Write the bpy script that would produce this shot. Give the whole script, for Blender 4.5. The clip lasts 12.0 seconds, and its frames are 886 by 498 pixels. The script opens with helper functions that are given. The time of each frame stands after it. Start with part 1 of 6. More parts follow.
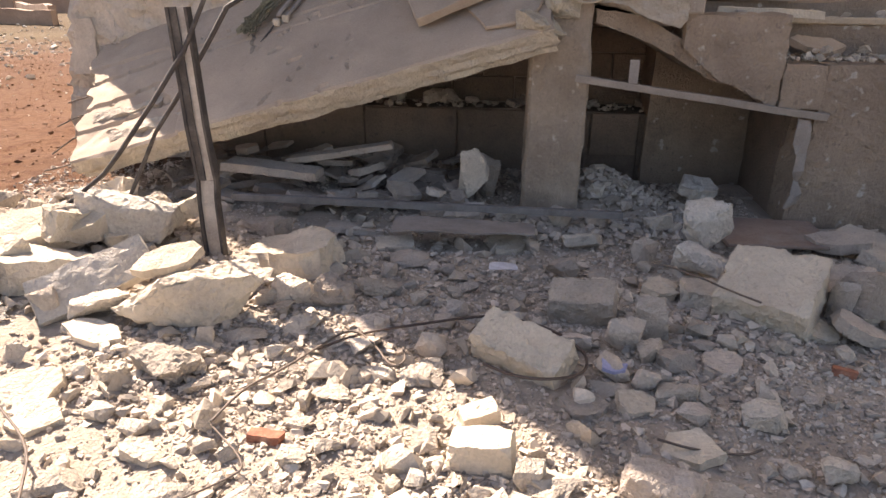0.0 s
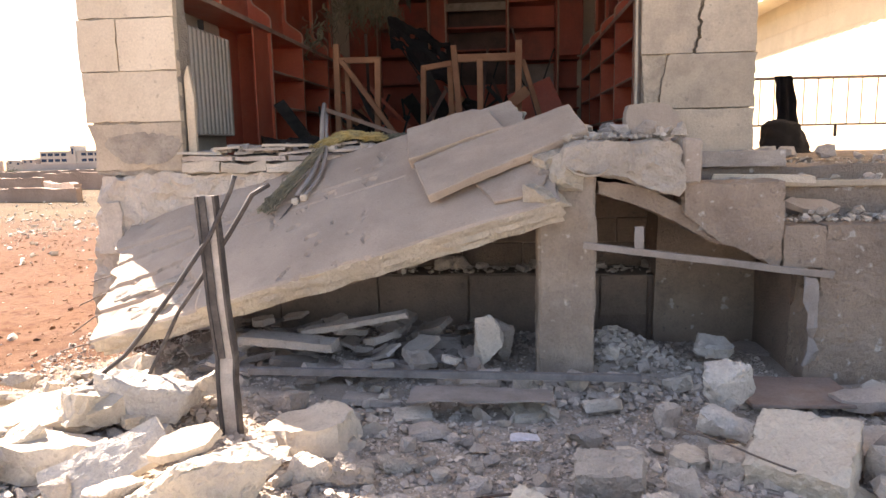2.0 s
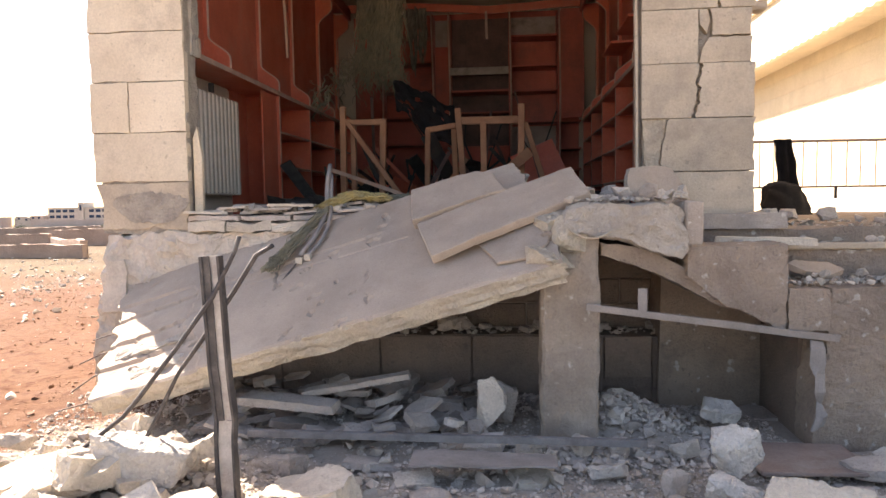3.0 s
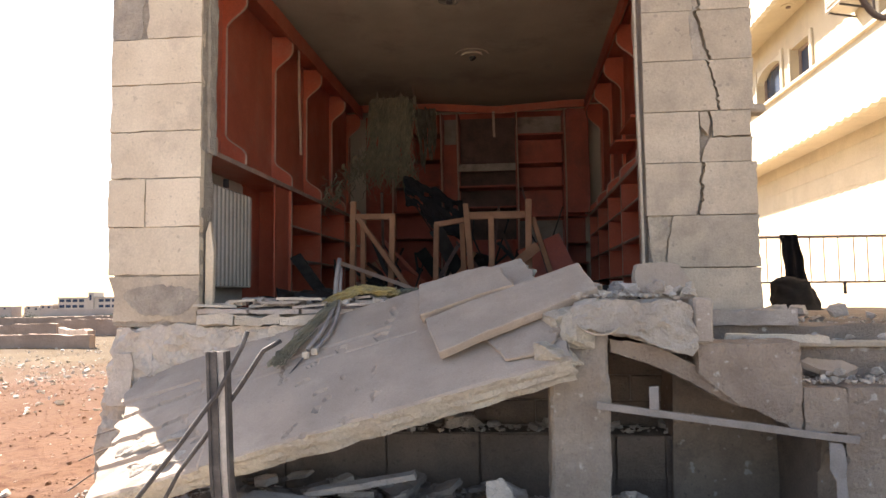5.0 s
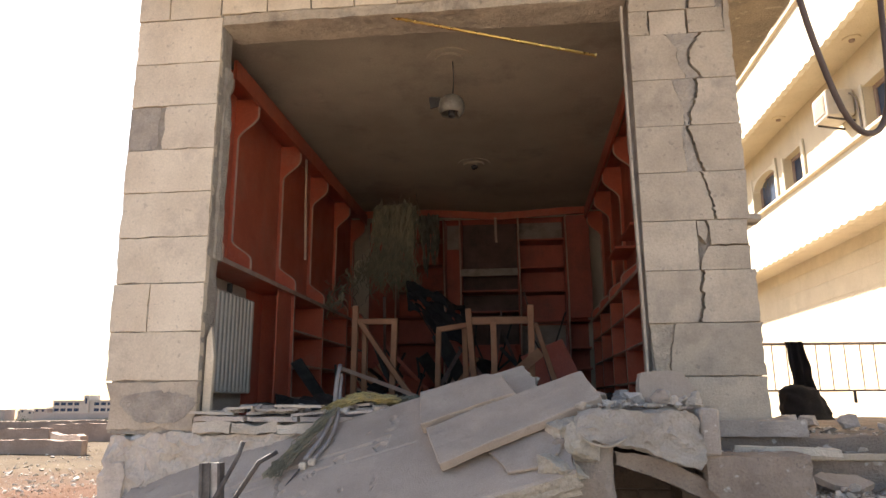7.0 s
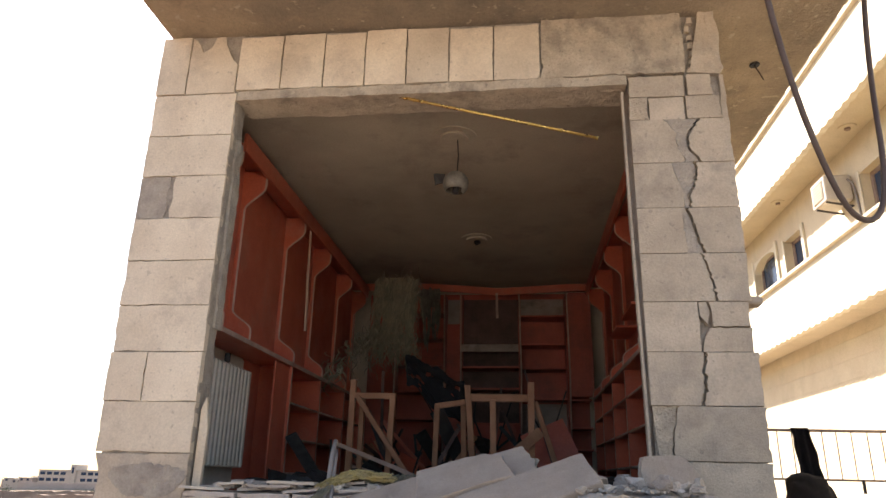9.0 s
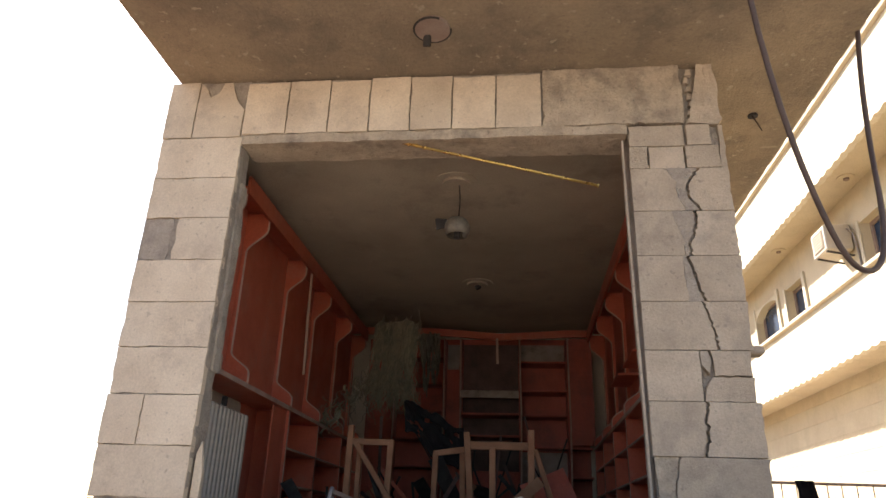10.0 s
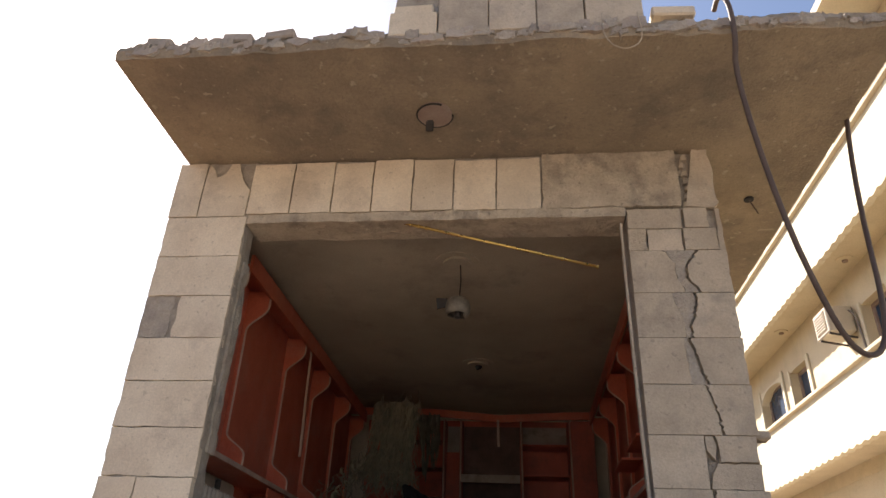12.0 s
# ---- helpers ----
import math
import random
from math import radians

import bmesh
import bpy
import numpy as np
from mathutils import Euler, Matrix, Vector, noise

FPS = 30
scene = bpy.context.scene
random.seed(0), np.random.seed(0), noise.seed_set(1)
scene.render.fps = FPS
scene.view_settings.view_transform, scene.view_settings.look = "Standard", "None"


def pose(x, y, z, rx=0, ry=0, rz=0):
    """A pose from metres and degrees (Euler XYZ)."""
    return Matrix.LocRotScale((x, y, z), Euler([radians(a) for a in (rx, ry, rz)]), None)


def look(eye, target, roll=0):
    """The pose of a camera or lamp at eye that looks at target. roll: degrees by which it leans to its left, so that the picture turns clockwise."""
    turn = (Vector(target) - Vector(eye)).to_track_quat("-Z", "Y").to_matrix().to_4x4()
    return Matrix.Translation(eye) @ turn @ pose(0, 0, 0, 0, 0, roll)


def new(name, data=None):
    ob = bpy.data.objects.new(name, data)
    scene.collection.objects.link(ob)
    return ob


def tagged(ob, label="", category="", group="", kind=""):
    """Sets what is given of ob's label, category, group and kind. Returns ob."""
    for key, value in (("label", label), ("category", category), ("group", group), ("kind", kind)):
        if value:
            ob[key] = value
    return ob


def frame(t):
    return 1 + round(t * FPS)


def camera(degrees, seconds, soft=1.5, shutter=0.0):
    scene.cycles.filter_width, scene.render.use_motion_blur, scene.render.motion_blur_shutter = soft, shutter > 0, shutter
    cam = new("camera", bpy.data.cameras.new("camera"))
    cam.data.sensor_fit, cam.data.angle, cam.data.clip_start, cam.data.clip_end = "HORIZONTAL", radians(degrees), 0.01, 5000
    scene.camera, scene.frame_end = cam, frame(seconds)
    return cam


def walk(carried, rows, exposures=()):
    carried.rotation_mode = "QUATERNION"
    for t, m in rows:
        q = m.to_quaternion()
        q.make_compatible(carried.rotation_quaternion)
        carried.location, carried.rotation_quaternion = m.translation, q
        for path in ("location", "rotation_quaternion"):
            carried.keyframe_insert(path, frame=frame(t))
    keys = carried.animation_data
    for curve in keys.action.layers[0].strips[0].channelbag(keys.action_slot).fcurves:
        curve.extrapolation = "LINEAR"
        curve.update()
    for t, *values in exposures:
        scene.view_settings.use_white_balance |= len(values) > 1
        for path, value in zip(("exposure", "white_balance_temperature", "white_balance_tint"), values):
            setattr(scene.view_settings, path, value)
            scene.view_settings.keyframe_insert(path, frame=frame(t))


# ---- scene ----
cam = camera(65.6, 12.0)
PATH = [
    (0, (0.443, 0.271, 1.365), (0.29, 2.125, 0.63), 0.8),
    (0.5, (0.42, 0.268, 1.372), (0.265, 2.164, 0.754), 0.2),
    (1, (0.407, 0.259, 1.408), (0.243, 2.187, 0.902), -0.6),
    (1.5, (0.414, 0.255, 1.422), (0.237, 2.206, 1.019), -1.0),
    (2, (0.409, 0.252, 1.434), (0.225, 2.22, 1.133), -1.2),
    (2.5, (0.407, 0.253, 1.44), (0.219, 2.233, 1.227), -1.2),
    (3, (0.412, 0.25, 1.449), (0.219, 2.236, 1.315), -0.9),
    (4.8, (0.412, 0.244, 1.468), (0.2, 2.23, 1.57), -0.7),
    (5, (0.414, 0.238, 1.468), (0.201, 2.222, 1.6), -0.6),
    (5.5, (0.417, 0.234, 1.473), (0.2, 2.212, 1.674), -0.6),
    (6, (0.421, 0.229, 1.479), (0.203, 2.197, 1.76), -0.4),
    (6.5, (0.423, 0.223, 1.484), (0.204, 2.179, 1.838), -0.3),
    (7, (0.424, 0.22, 1.486), (0.209, 2.162, 1.914), -0.3),
    (8.8, (0.415, 0.215, 1.488), (0.205, 2.107, 2.102), 1.1),
    (9, (0.425, 0.209, 1.492), (0.21, 2.094, 2.126), 1.2),
    (9.5, (0.423, 0.206, 1.496), (0.208, 2.071, 2.185), 1.6),
    (10, (0.425, 0.2, 1.497), (0.209, 2.04, 2.25), 2.0),
    (10.5, (0.422, 0.19, 1.504), (0.206, 2.006, 2.313), 2.2),
    (11, (0.426, 0.182, 1.499), (0.209, 1.97, 2.367), 2.5),
    (11.5, (0.429, 0.177, 1.497), (0.212, 1.943, 2.411), 2.5),
    (12, (0.428, 0.175, 1.502), (0.212, 1.918, 2.459), 2.6),
]
LIGHTNESS = [(0, 1.68, 7450, 22), (0.5, 1.9, 7400, 22), (1.5, 2.35, 7250, 22), (2.5, 2.42, 7150, 21), (4.8, 2.28, 6850, 17), (7, 2.02, 6700, 15), (9.5, 1.9, 6550, 15), (11, 1.5, 6550, 15), (12, 1.38, 6550, 15)]
walk(cam, [(t, look(e, g, r)) for t, e, g, r in PATH], LIGHTNESS)

# ---- light ----
SUN_AZ, SUN_EL = 46.5, 41.5
world = bpy.data.worlds.new("sky")
scene.world = world
world.use_nodes = True
wn = world.node_tree.nodes
sky = wn.new("ShaderNodeTexSky")
sky.sky_type, sky.sun_disc = "NISHITA", False
sky.sun_elevation, sky.sun_rotation = radians(SUN_EL), radians(-SUN_AZ)
sky.dust_density, sky.air_density = 1.6, 1.0
world.node_tree.links.new(sky.outputs[0], wn["Background"].inputs[0])
wn["Background"].inputs[1].default_value = 0.075
sun = new("sun", bpy.data.lights.new("sun", "SUN"))
sun.data.energy, sun.data.angle, sun.data.color = 5.0, radians(0.5), (1, 0.93, 0.83)
ca = math.cos(radians(SUN_EL))
sun.matrix_world = look((-30 * math.sin(radians(SUN_AZ)) * ca, 30 * math.cos(radians(SUN_AZ)) * ca, 30 * math.sin(radians(SUN_EL))), (0, 0, 0))

# ---- materials ----
def surf(name, c1, c2, scale=4.0, rough=0.9, bump=0.4, grain=90.0, vary=0.25, metal=0.0, stain=None, island=False, dist=0.01, spots=None, pits=None):
    m = bpy.data.materials.new(name)
    m.use_nodes = True
    n, l = m.node_tree.nodes, m.node_tree.links
    b = n["Principled BSDF"]
    pos = n.new("ShaderNodeNewGeometry")

    def noise_node(s, detail, r=0.6):
        k = n.new("ShaderNodeTexNoise")
        k.inputs["Scale"].default_value, k.inputs["Detail"].default_value, k.inputs["Roughness"].default_value = s, detail, r
        l.new(pos.outputs["Position"], k.inputs["Vector"])
        return k.outputs["Fac"]

    def ramp(fac, lo, hi, a=0.0, z=1.0):
        k = n.new("ShaderNodeMapRange")
        for i, v in enumerate((lo, hi, a, z)):
            k.inputs[i + 1].default_value = v
        l.new(fac, k.inputs[0])
        return k.outputs[0]

    def mix(fac, a, c, mode="MIX"):
        k = n.new("ShaderNodeMix")
        k.data_type, k.blend_type = "RGBA", mode
        for sock, v in ((k.inputs[0], fac), (k.inputs[6], a), (k.inputs[7], c)):
            if hasattr(v, "is_linked"):
                l.new(v, sock)
            else:
                sock.default_value = v if isinstance(v, float) else (*v, 1)
        return k.outputs[2]

    big, fine = noise_node(scale, 4), noise_node(grain, 3, 0.7)
    col = mix(ramp(big, 0.35, 0.65), c1, c2)
    if stain:
        col = mix(ramp(noise_node(scale * 0.45 + 0.7, 6, 0.7), 0.52, 0.68, 0, 0.75), col, stain)
    if pits:
        col = mix(ramp(noise_node(26, 2, 0.5), 0.66, 0.73, 0, 0.55), col, pits)
        col = mix(ramp(noise_node(2.1, 7, 0.75), 0.55, 0.72, 0, 0.6), col, pits)
    if spots:
        col = mix(ramp(noise_node(16, 2, 0.5), 0.66, 0.72, 0, 0.85), col, spots)
    g = n.new("ShaderNodeCombineColor")
    v = ramp(fine, 0.25, 0.75, 0.87, 1.12)
    for i in range(3):
        l.new(v, g.inputs[i])
    col = mix(1.0, col, g.outputs[0], "MULTIPLY")
    if vary:
        if island:
            r = pos.outputs["Random Per Island"]
        else:
            r = n.new("ShaderNodeObjectInfo").outputs["Random"]
        h = n.new("ShaderNodeCombineColor")
        rv = ramp(r, 0, 1, 1 - vary, 1 + vary * 0.8)
        for i in range(3):
            l.new(rv, h.inputs[i])
        col = mix(1.0, col, h.outputs[0], "MULTIPLY")
    l.new(col, b.inputs["Base Color"])
    l.new(ramp(big, 0.3, 0.7, max(rough - 0.12, 0.05), min(rough + 0.06, 1)), b.inputs["Roughness"])
    b.inputs["Metallic"].default_value = metal
    b.inputs["Specular IOR Level"].default_value = 0.3
    if bump:
        add = n.new("ShaderNodeMath")
        l.new(ramp(big, 0, 1, 0, 1.5), add.inputs[0])
        l.new(fine, add.inputs[1])
        k = n.new("ShaderNodeBump")
        k.inputs["Strength"].default_value, k.inputs["Distance"].default_value = bump, dist
        l.new(add.outputs[0], k.inputs["Height"])
        l.new(k.outputs[0], b.inputs["Normal"])
    return m


# raised above limestone_grey: skylight on the field-side pier is put into this colour
limestone = surf("limestone", (0.70, 0.60, 0.455), (0.60, 0.50, 0.37), 3, 0.85, 0.35, 70, 0.10, stain=(0.50, 0.41, 0.31), pits=(0.40, 0.33, 0.25))
limestone_grey = surf("limestone_grey", (0.53, 0.445, 0.335), (0.43, 0.355, 0.265), 3.5, 0.85, 0.6, 70, 0.12, stain=(0.34, 0.288, 0.23), pits=(0.25, 0.215, 0.18))
mortar = surf("mortar", (0.43, 0.375, 0.305), (0.30, 0.26, 0.215), 8, 0.95, 0.9, 60, 0, stain=(0.45, 0.40, 0.33), dist=0.02)
joint_fill = surf("joint_fill", (0.46, 0.395, 0.315), (0.37, 0.32, 0.26), 12, 0.95, 0.9, 60, 0, stain=(0.46, 0.41, 0.34), dist=0.02)
peeling = surf("peeling_plaster", (0.56, 0.475, 0.355), (0.43, 0.355, 0.265), 5, 0.92, 1.0, 50, 0, stain=(0.20, 0.17, 0.14), pits=(0.19, 0.16, 0.13), dist=0.02)
# darker copy of old_concrete: shade under the terrace is put into its colour
shaded_concrete = surf("shaded_concrete", (0.255, 0.195, 0.152), (0.185, 0.142, 0.112), 3, 0.92, 0.9, 70, 0.12, stain=(0.145, 0.118, 0.098), pits=(0.12, 0.10, 0.085), dist=0.015)
column_concrete = surf("column_concrete", (0.385, 0.315, 0.245), (0.28, 0.225, 0.175), 3.5, 0.9, 0.8, 70, 0, stain=(0.235, 0.19, 0.15), spots=(0.50, 0.44, 0.37), pits=(0.22, 0.18, 0.145))
render_coat = surf("cement_render", (0.66, 0.585, 0.49), (0.50, 0.435, 0.36), 5, 0.92, 0.8, 50, 0.1, stain=(0.54, 0.47, 0.37), dist=0.02)
concrete = surf("concrete", (0.43, 0.365, 0.30), (0.335, 0.28, 0.23), 4, 0.9, 0.6, 80, 0.12, stain=(0.27, 0.235, 0.20), spots=(0.58, 0.53, 0.46))
old_concrete = surf("old_concrete", (0.37, 0.29, 0.22), (0.265, 0.205, 0.158), 3, 0.92, 0.9, 70, 0.1, stain=(0.19, 0.155, 0.13), spots=(0.50, 0.45, 0.39), pits=(0.15, 0.125, 0.105), dist=0.015)
slab_top = surf("slab_top", (0.435, 0.35, 0.272), (0.358, 0.288, 0.225), 2.2, 0.88, 0.45, 120, 0.06, stain=(0.48, 0.395, 0.312), pits=(0.315, 0.255, 0.20))
slab_edge = surf("broken_edge", (0.56, 0.49, 0.38), (0.44, 0.38, 0.30), 9, 0.95, 1.0, 60, 0.1, dist=0.02)
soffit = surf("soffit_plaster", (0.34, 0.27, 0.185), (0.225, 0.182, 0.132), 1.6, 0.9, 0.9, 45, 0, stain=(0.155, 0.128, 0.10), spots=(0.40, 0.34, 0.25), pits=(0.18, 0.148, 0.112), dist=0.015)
rubble_pale = surf("rubble_pale", (0.60, 0.53, 0.44), (0.48, 0.42, 0.35), 7, 0.93, 1.0, 90, 0.22, pits=(0.34, 0.295, 0.25), dist=0.015)
rubble_grey = surf("rubble_grey", (0.56, 0.488, 0.415), (0.45, 0.388, 0.33), 6, 0.93, 1.0, 90, 0.25, pits=(0.31, 0.27, 0.23), dist=0.015)
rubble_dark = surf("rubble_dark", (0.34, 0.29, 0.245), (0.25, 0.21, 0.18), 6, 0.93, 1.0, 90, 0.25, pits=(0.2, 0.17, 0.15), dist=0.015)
rubble_cream = surf("rubble_cream", (0.62, 0.545, 0.435), (0.53, 0.46, 0.365), 5, 0.9, 0.8, 80, 0.15, stain=(0.42, 0.36, 0.29), pits=(0.36, 0.31, 0.255), dist=0.012)
gravel_mat = surf("gravel", (0.57, 0.50, 0.42), (0.44, 0.38, 0.32), 12, 0.95, 0.6, 120, 0.35, island=True)
rubble_white = surf("rubble_white", (0.66, 0.61, 0.54), (0.54, 0.495, 0.43), 9, 0.95, 1.0, 80, 0.10, pits=(0.40, 0.355, 0.30), dist=0.015)
clod_mat = surf("earth_clods", (0.13, 0.066, 0.038), (0.18, 0.10, 0.06), 3, 0.95, 0.5, 60, 0.3, island=True)
shard_mat = surf("stone_shards", (0.57, 0.50, 0.415), (0.45, 0.395, 0.33), 9, 0.93, 0.8, 90, 0.3, island=True)
brick_red = surf("brick_red", (0.36, 0.145, 0.085), (0.29, 0.125, 0.085), 20, 0.9, 0.6, 120, 0.1, stain=(0.40, 0.30, 0.24))
laminate = surf("red_laminate", (0.50, 0.125, 0.068), (0.42, 0.105, 0.06), 2.5, 0.42, 0.08, 40, 0.10, stain=(0.42, 0.165, 0.11))
# red laminate darkened: the dimness deep in the room is in this colour
shaded_laminate = surf("shaded_laminate", (0.40, 0.095, 0.058), (0.30, 0.075, 0.048), 2.5, 0.55, 0.1, 40, 0.12, stain=(0.16, 0.06, 0.045))
# near-black brown that holds the shade of the bookcase recess
shaded_board = surf("shaded_board", (0.13, 0.075, 0.06), (0.08, 0.05, 0.042), 3, 0.7, 0.1, 40, 0.12, stain=(0.05, 0.036, 0.032))
grey_board = surf("grey_board", (0.33, 0.28, 0.235), (0.25, 0.21, 0.175), 4, 0.8, 0.1, 50, 0.1, stain=(0.14, 0.105, 0.085))
laminate_edge = surf("laminate_edge", (0.46, 0.32, 0.24), (0.36, 0.25, 0.19), 6, 0.6, 0.15, 60, 0.1)
raw_wood = surf("raw_wood", (0.36, 0.185, 0.10), (0.28, 0.14, 0.078), 5, 0.75, 0.3, 90, 0.12)
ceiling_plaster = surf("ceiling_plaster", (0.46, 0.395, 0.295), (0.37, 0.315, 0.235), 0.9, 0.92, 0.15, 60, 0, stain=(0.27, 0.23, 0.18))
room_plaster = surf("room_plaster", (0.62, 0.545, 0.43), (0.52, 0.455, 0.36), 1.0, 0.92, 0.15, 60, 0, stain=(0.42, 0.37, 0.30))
steel_dark = surf("steel_dark", (0.05, 0.045, 0.044), (0.085, 0.075, 0.07), 12, 0.8, 0.25, 120, 0.1, metal=0.05, stain=(0.16, 0.145, 0.13))
steel_grey = surf("steel_grey", (0.19, 0.175, 0.165), (0.27, 0.25, 0.235), 10, 0.65, 0.25, 120, 0.1, metal=0.15, stain=(0.14, 0.12, 0.11))
# pale steel: sunlight on the post's face is put into the colour
sunlit_steel = surf("sunlit_steel", (0.48, 0.45, 0.42), (0.36, 0.335, 0.31), 10, 0.55, 0.25, 120, 0.1, metal=0.2, stain=(0.24, 0.21, 0.19))
steel_dust = surf("steel_dust", (0.25, 0.22, 0.195), (0.32, 0.28, 0.25), 8, 0.8, 0.25, 120, 0.1, stain=(0.19, 0.165, 0.145))
wire_mat = surf("rusty_wire", (0.12, 0.095, 0.08), (0.18, 0.14, 0.11), 30, 0.7, 0.2, 150, 0)
hose_mat = surf("brown_hose", (0.085, 0.06, 0.05), (0.11, 0.08, 0.065), 8, 0.55, 0.2, 90, 0)
brass = surf("brass", (0.72, 0.50, 0.16), (0.60, 0.40, 0.12), 20, 0.32, 0.05, 120, 0, metal=0.85)
enamel = surf("enamel", (0.56, 0.50, 0.41), (0.48, 0.43, 0.35), 4, 0.45, 0.1, 60, 0)
fibre = surf("glass_fibre", (0.30, 0.265, 0.175), (0.19, 0.178, 0.13), 9, 1.0, 0.8, 120, 0.2, island=True)
fibre_dark = surf("glass_fibre_sooty", (0.15, 0.13, 0.095), (0.09, 0.08, 0.06), 10, 1.0, 0.8, 120, 0.2)
fibre_yellow = surf("glass_fibre_yellow", (0.44, 0.34, 0.13), (0.34, 0.29, 0.15), 12, 1.0, 0.8, 120, 0.25, island=True)
black_cloth = surf("black_cloth", (0.012, 0.011, 0.012), (0.022, 0.02, 0.021), 15, 0.95, 0.6, 150, 0)
soot = surf("charred", (0.03, 0.027, 0.026), (0.055, 0.05, 0.046), 12, 0.8, 0.6, 90, 0.2)
neigh_wall = surf("cream_stone", (0.58, 0.50, 0.35), (0.52, 0.44, 0.31), 1.2, 0.85, 0.15, 40, 0, stain=(0.46, 0.40, 0.28))
neigh_white = surf("pale_band", (0.64, 0.58, 0.44), (0.58, 0.52, 0.39), 1.5, 0.8, 0.1, 40, 0)
far_wall = surf("far_plaster", (0.58, 0.50, 0.41), (0.50, 0.43, 0.35), 0.2, 0.9, 0, 2, 0)
far_stone = surf("far_stone", (0.42, 0.31, 0.235), (0.33, 0.24, 0.18), 1.5, 0.95, 0.7, 12, 0.1, pits=(0.24, 0.17, 0.13), dist=0.03)
far_pink = surf("far_pink_plaster", (0.55, 0.44, 0.36), (0.48, 0.38, 0.31), 0.2, 0.9, 0, 2, 0)
leaf = surf("leaves", (0.085, 0.10, 0.05), (0.12, 0.13, 0.065), 1, 0.8, 0, 10, 0.3, island=True)
dusty_glass = surf("dusty_glass", (0.21, 0.185, 0.145), (0.13, 0.115, 0.092), 14, 0.5, 0.2, 60, 0)
dark_glass = surf("window_dark", (0.03, 0.05, 0.09), (0.04, 0.06, 0.10), 2, 0.12, 0, 30, 0)
paper = surf("torn_paper", (0.60, 0.61, 0.66), (0.50, 0.50, 0.54), 20, 0.8, 0.2, 90, 0.1)
plastic_blue = surf("blue_plastic", (0.30, 0.32, 0.52), (0.36, 0.38, 0.55), 20, 0.5, 0.2, 90, 0)
rust_board = surf("dusty_board", (0.24, 0.17, 0.135), (0.30, 0.23, 0.19), 6, 0.85, 0.3, 80, 0, stain=(0.33, 0.29, 0.25))

# the ground: pale grey dust by the house, red earth and tan stony land beyond
ground_mat = surf("ground", (0.45, 0.385, 0.315), (0.37, 0.315, 0.26), 3.0, 0.96, 0.9, 70, 0, stain=(0.45, 0.39, 0.32), dist=0.015)
gt = ground_mat.node_tree
gn, gl = gt.nodes, gt.links
gb = gn["Principled BSDF"]
dust_col = gb.inputs["Base Color"].links[0].from_socket
gpos = gn.new("ShaderNodeNewGeometry")
gsep = gn.new("ShaderNodeSeparateXYZ")
gl.new(gpos.outputs["Position"], gsep.inputs[0])


def gmath(op, a, b, c=None):
    k = gn.new("ShaderNodeMath")
    k.operation = op
    k.use_clamp = op == "MULTIPLY_ADD"
    for i, v in enumerate((a, b, c)):
        if v is None:
            continue
        if hasattr(v, "is_linked"):
            gl.new(v, k.inputs[i])
        else:
            k.inputs[i].default_value = v
    return k.outputs[0]


def gmix(f, a, b):
    k = gn.new("ShaderNodeMix")
    k.data_type = "RGBA"
    gl.new(f, k.inputs[0])
    for s, v in ((k.inputs[6], a), (k.inputs[7], b)):
        if hasattr(v, "is_linked"):
            gl.new(v, s)
        else:
            s.default_value = (*v, 1)
    return k.outputs[2]


def gnoise(s, d=5):
    k = gn.new("ShaderNodeTexNoise")
    k.inputs["Scale"].default_value, k.inputs["Detail"].default_value = s, d
    gl.new(gpos.outputs["Position"], k.inputs["Vector"])
    return k.outputs["Fac"]


earth_col = gmix(gnoise(1.3), (0.105, 0.052, 0.029), (0.145, 0.085, 0.052))
earth_col = gmix(gmath("MULTIPLY_ADD", gnoise(14, 3), 3.0, -1.35), earth_col, (0.065, 0.026, 0.015))
tan_col = gmix(gmath("MULTIPLY_ADD", gnoise(0.5), 3.0, -1.0), (0.125, 0.094, 0.058), (0.085, 0.062, 0.038))
side = gmath("ADD", gmath("MULTIPLY", gsep.outputs[0], -1.0), gmath("MULTIPLY", gsep.outputs[1], 0.45))
side = gmath("ADD", side, gmath("MULTIPLY", gnoise(1.5), 1.2))
far_f = gmath("MULTIPLY_ADD", gmath("ADD", gsep.outputs[1], gmath("MULTIPLY", gnoise(0.4), 8.0)), 0.16, -2.3)
land = gmix(far_f, earth_col, tan_col)
gb.inputs["Specular IOR Level"].default_value = 0.06
gl.new(gmix(gmath("MULTIPLY_ADD", side, 1.6, -6.2), dust_col, land), gb.inputs["Base Color"])

# ---- building blocks ----
def to_mesh(name, bm, material, smooth=False):
    me = bpy.data.meshes.new(name)
    bmesh.ops.recalc_face_normals(bm, faces=bm.faces)
    if smooth:
        for f in bm.faces:
            f.smooth = True
    bm.to_mesh(me)
    bm.free()
    me.materials.append(material)
    return me


def part(name, bm, material, parent, label="", smooth=False):
    ob = new(name, to_mesh(name, bm, material, smooth))
    ob.parent = parent
    return tagged(ob, label)


def solo(name, bm, material, label="", category="", group="", kind="", smooth=False):
    return tagged(new(name, to_mesh(name, bm, material, smooth)), label, category, group, kind)


def thing(name, label, category, group="", at=None):
    ob = new(name)
    ob.empty_display_size = 0.1
    if at is not None:
        ob.matrix_world = at
    return tagged(ob, label, category, group)


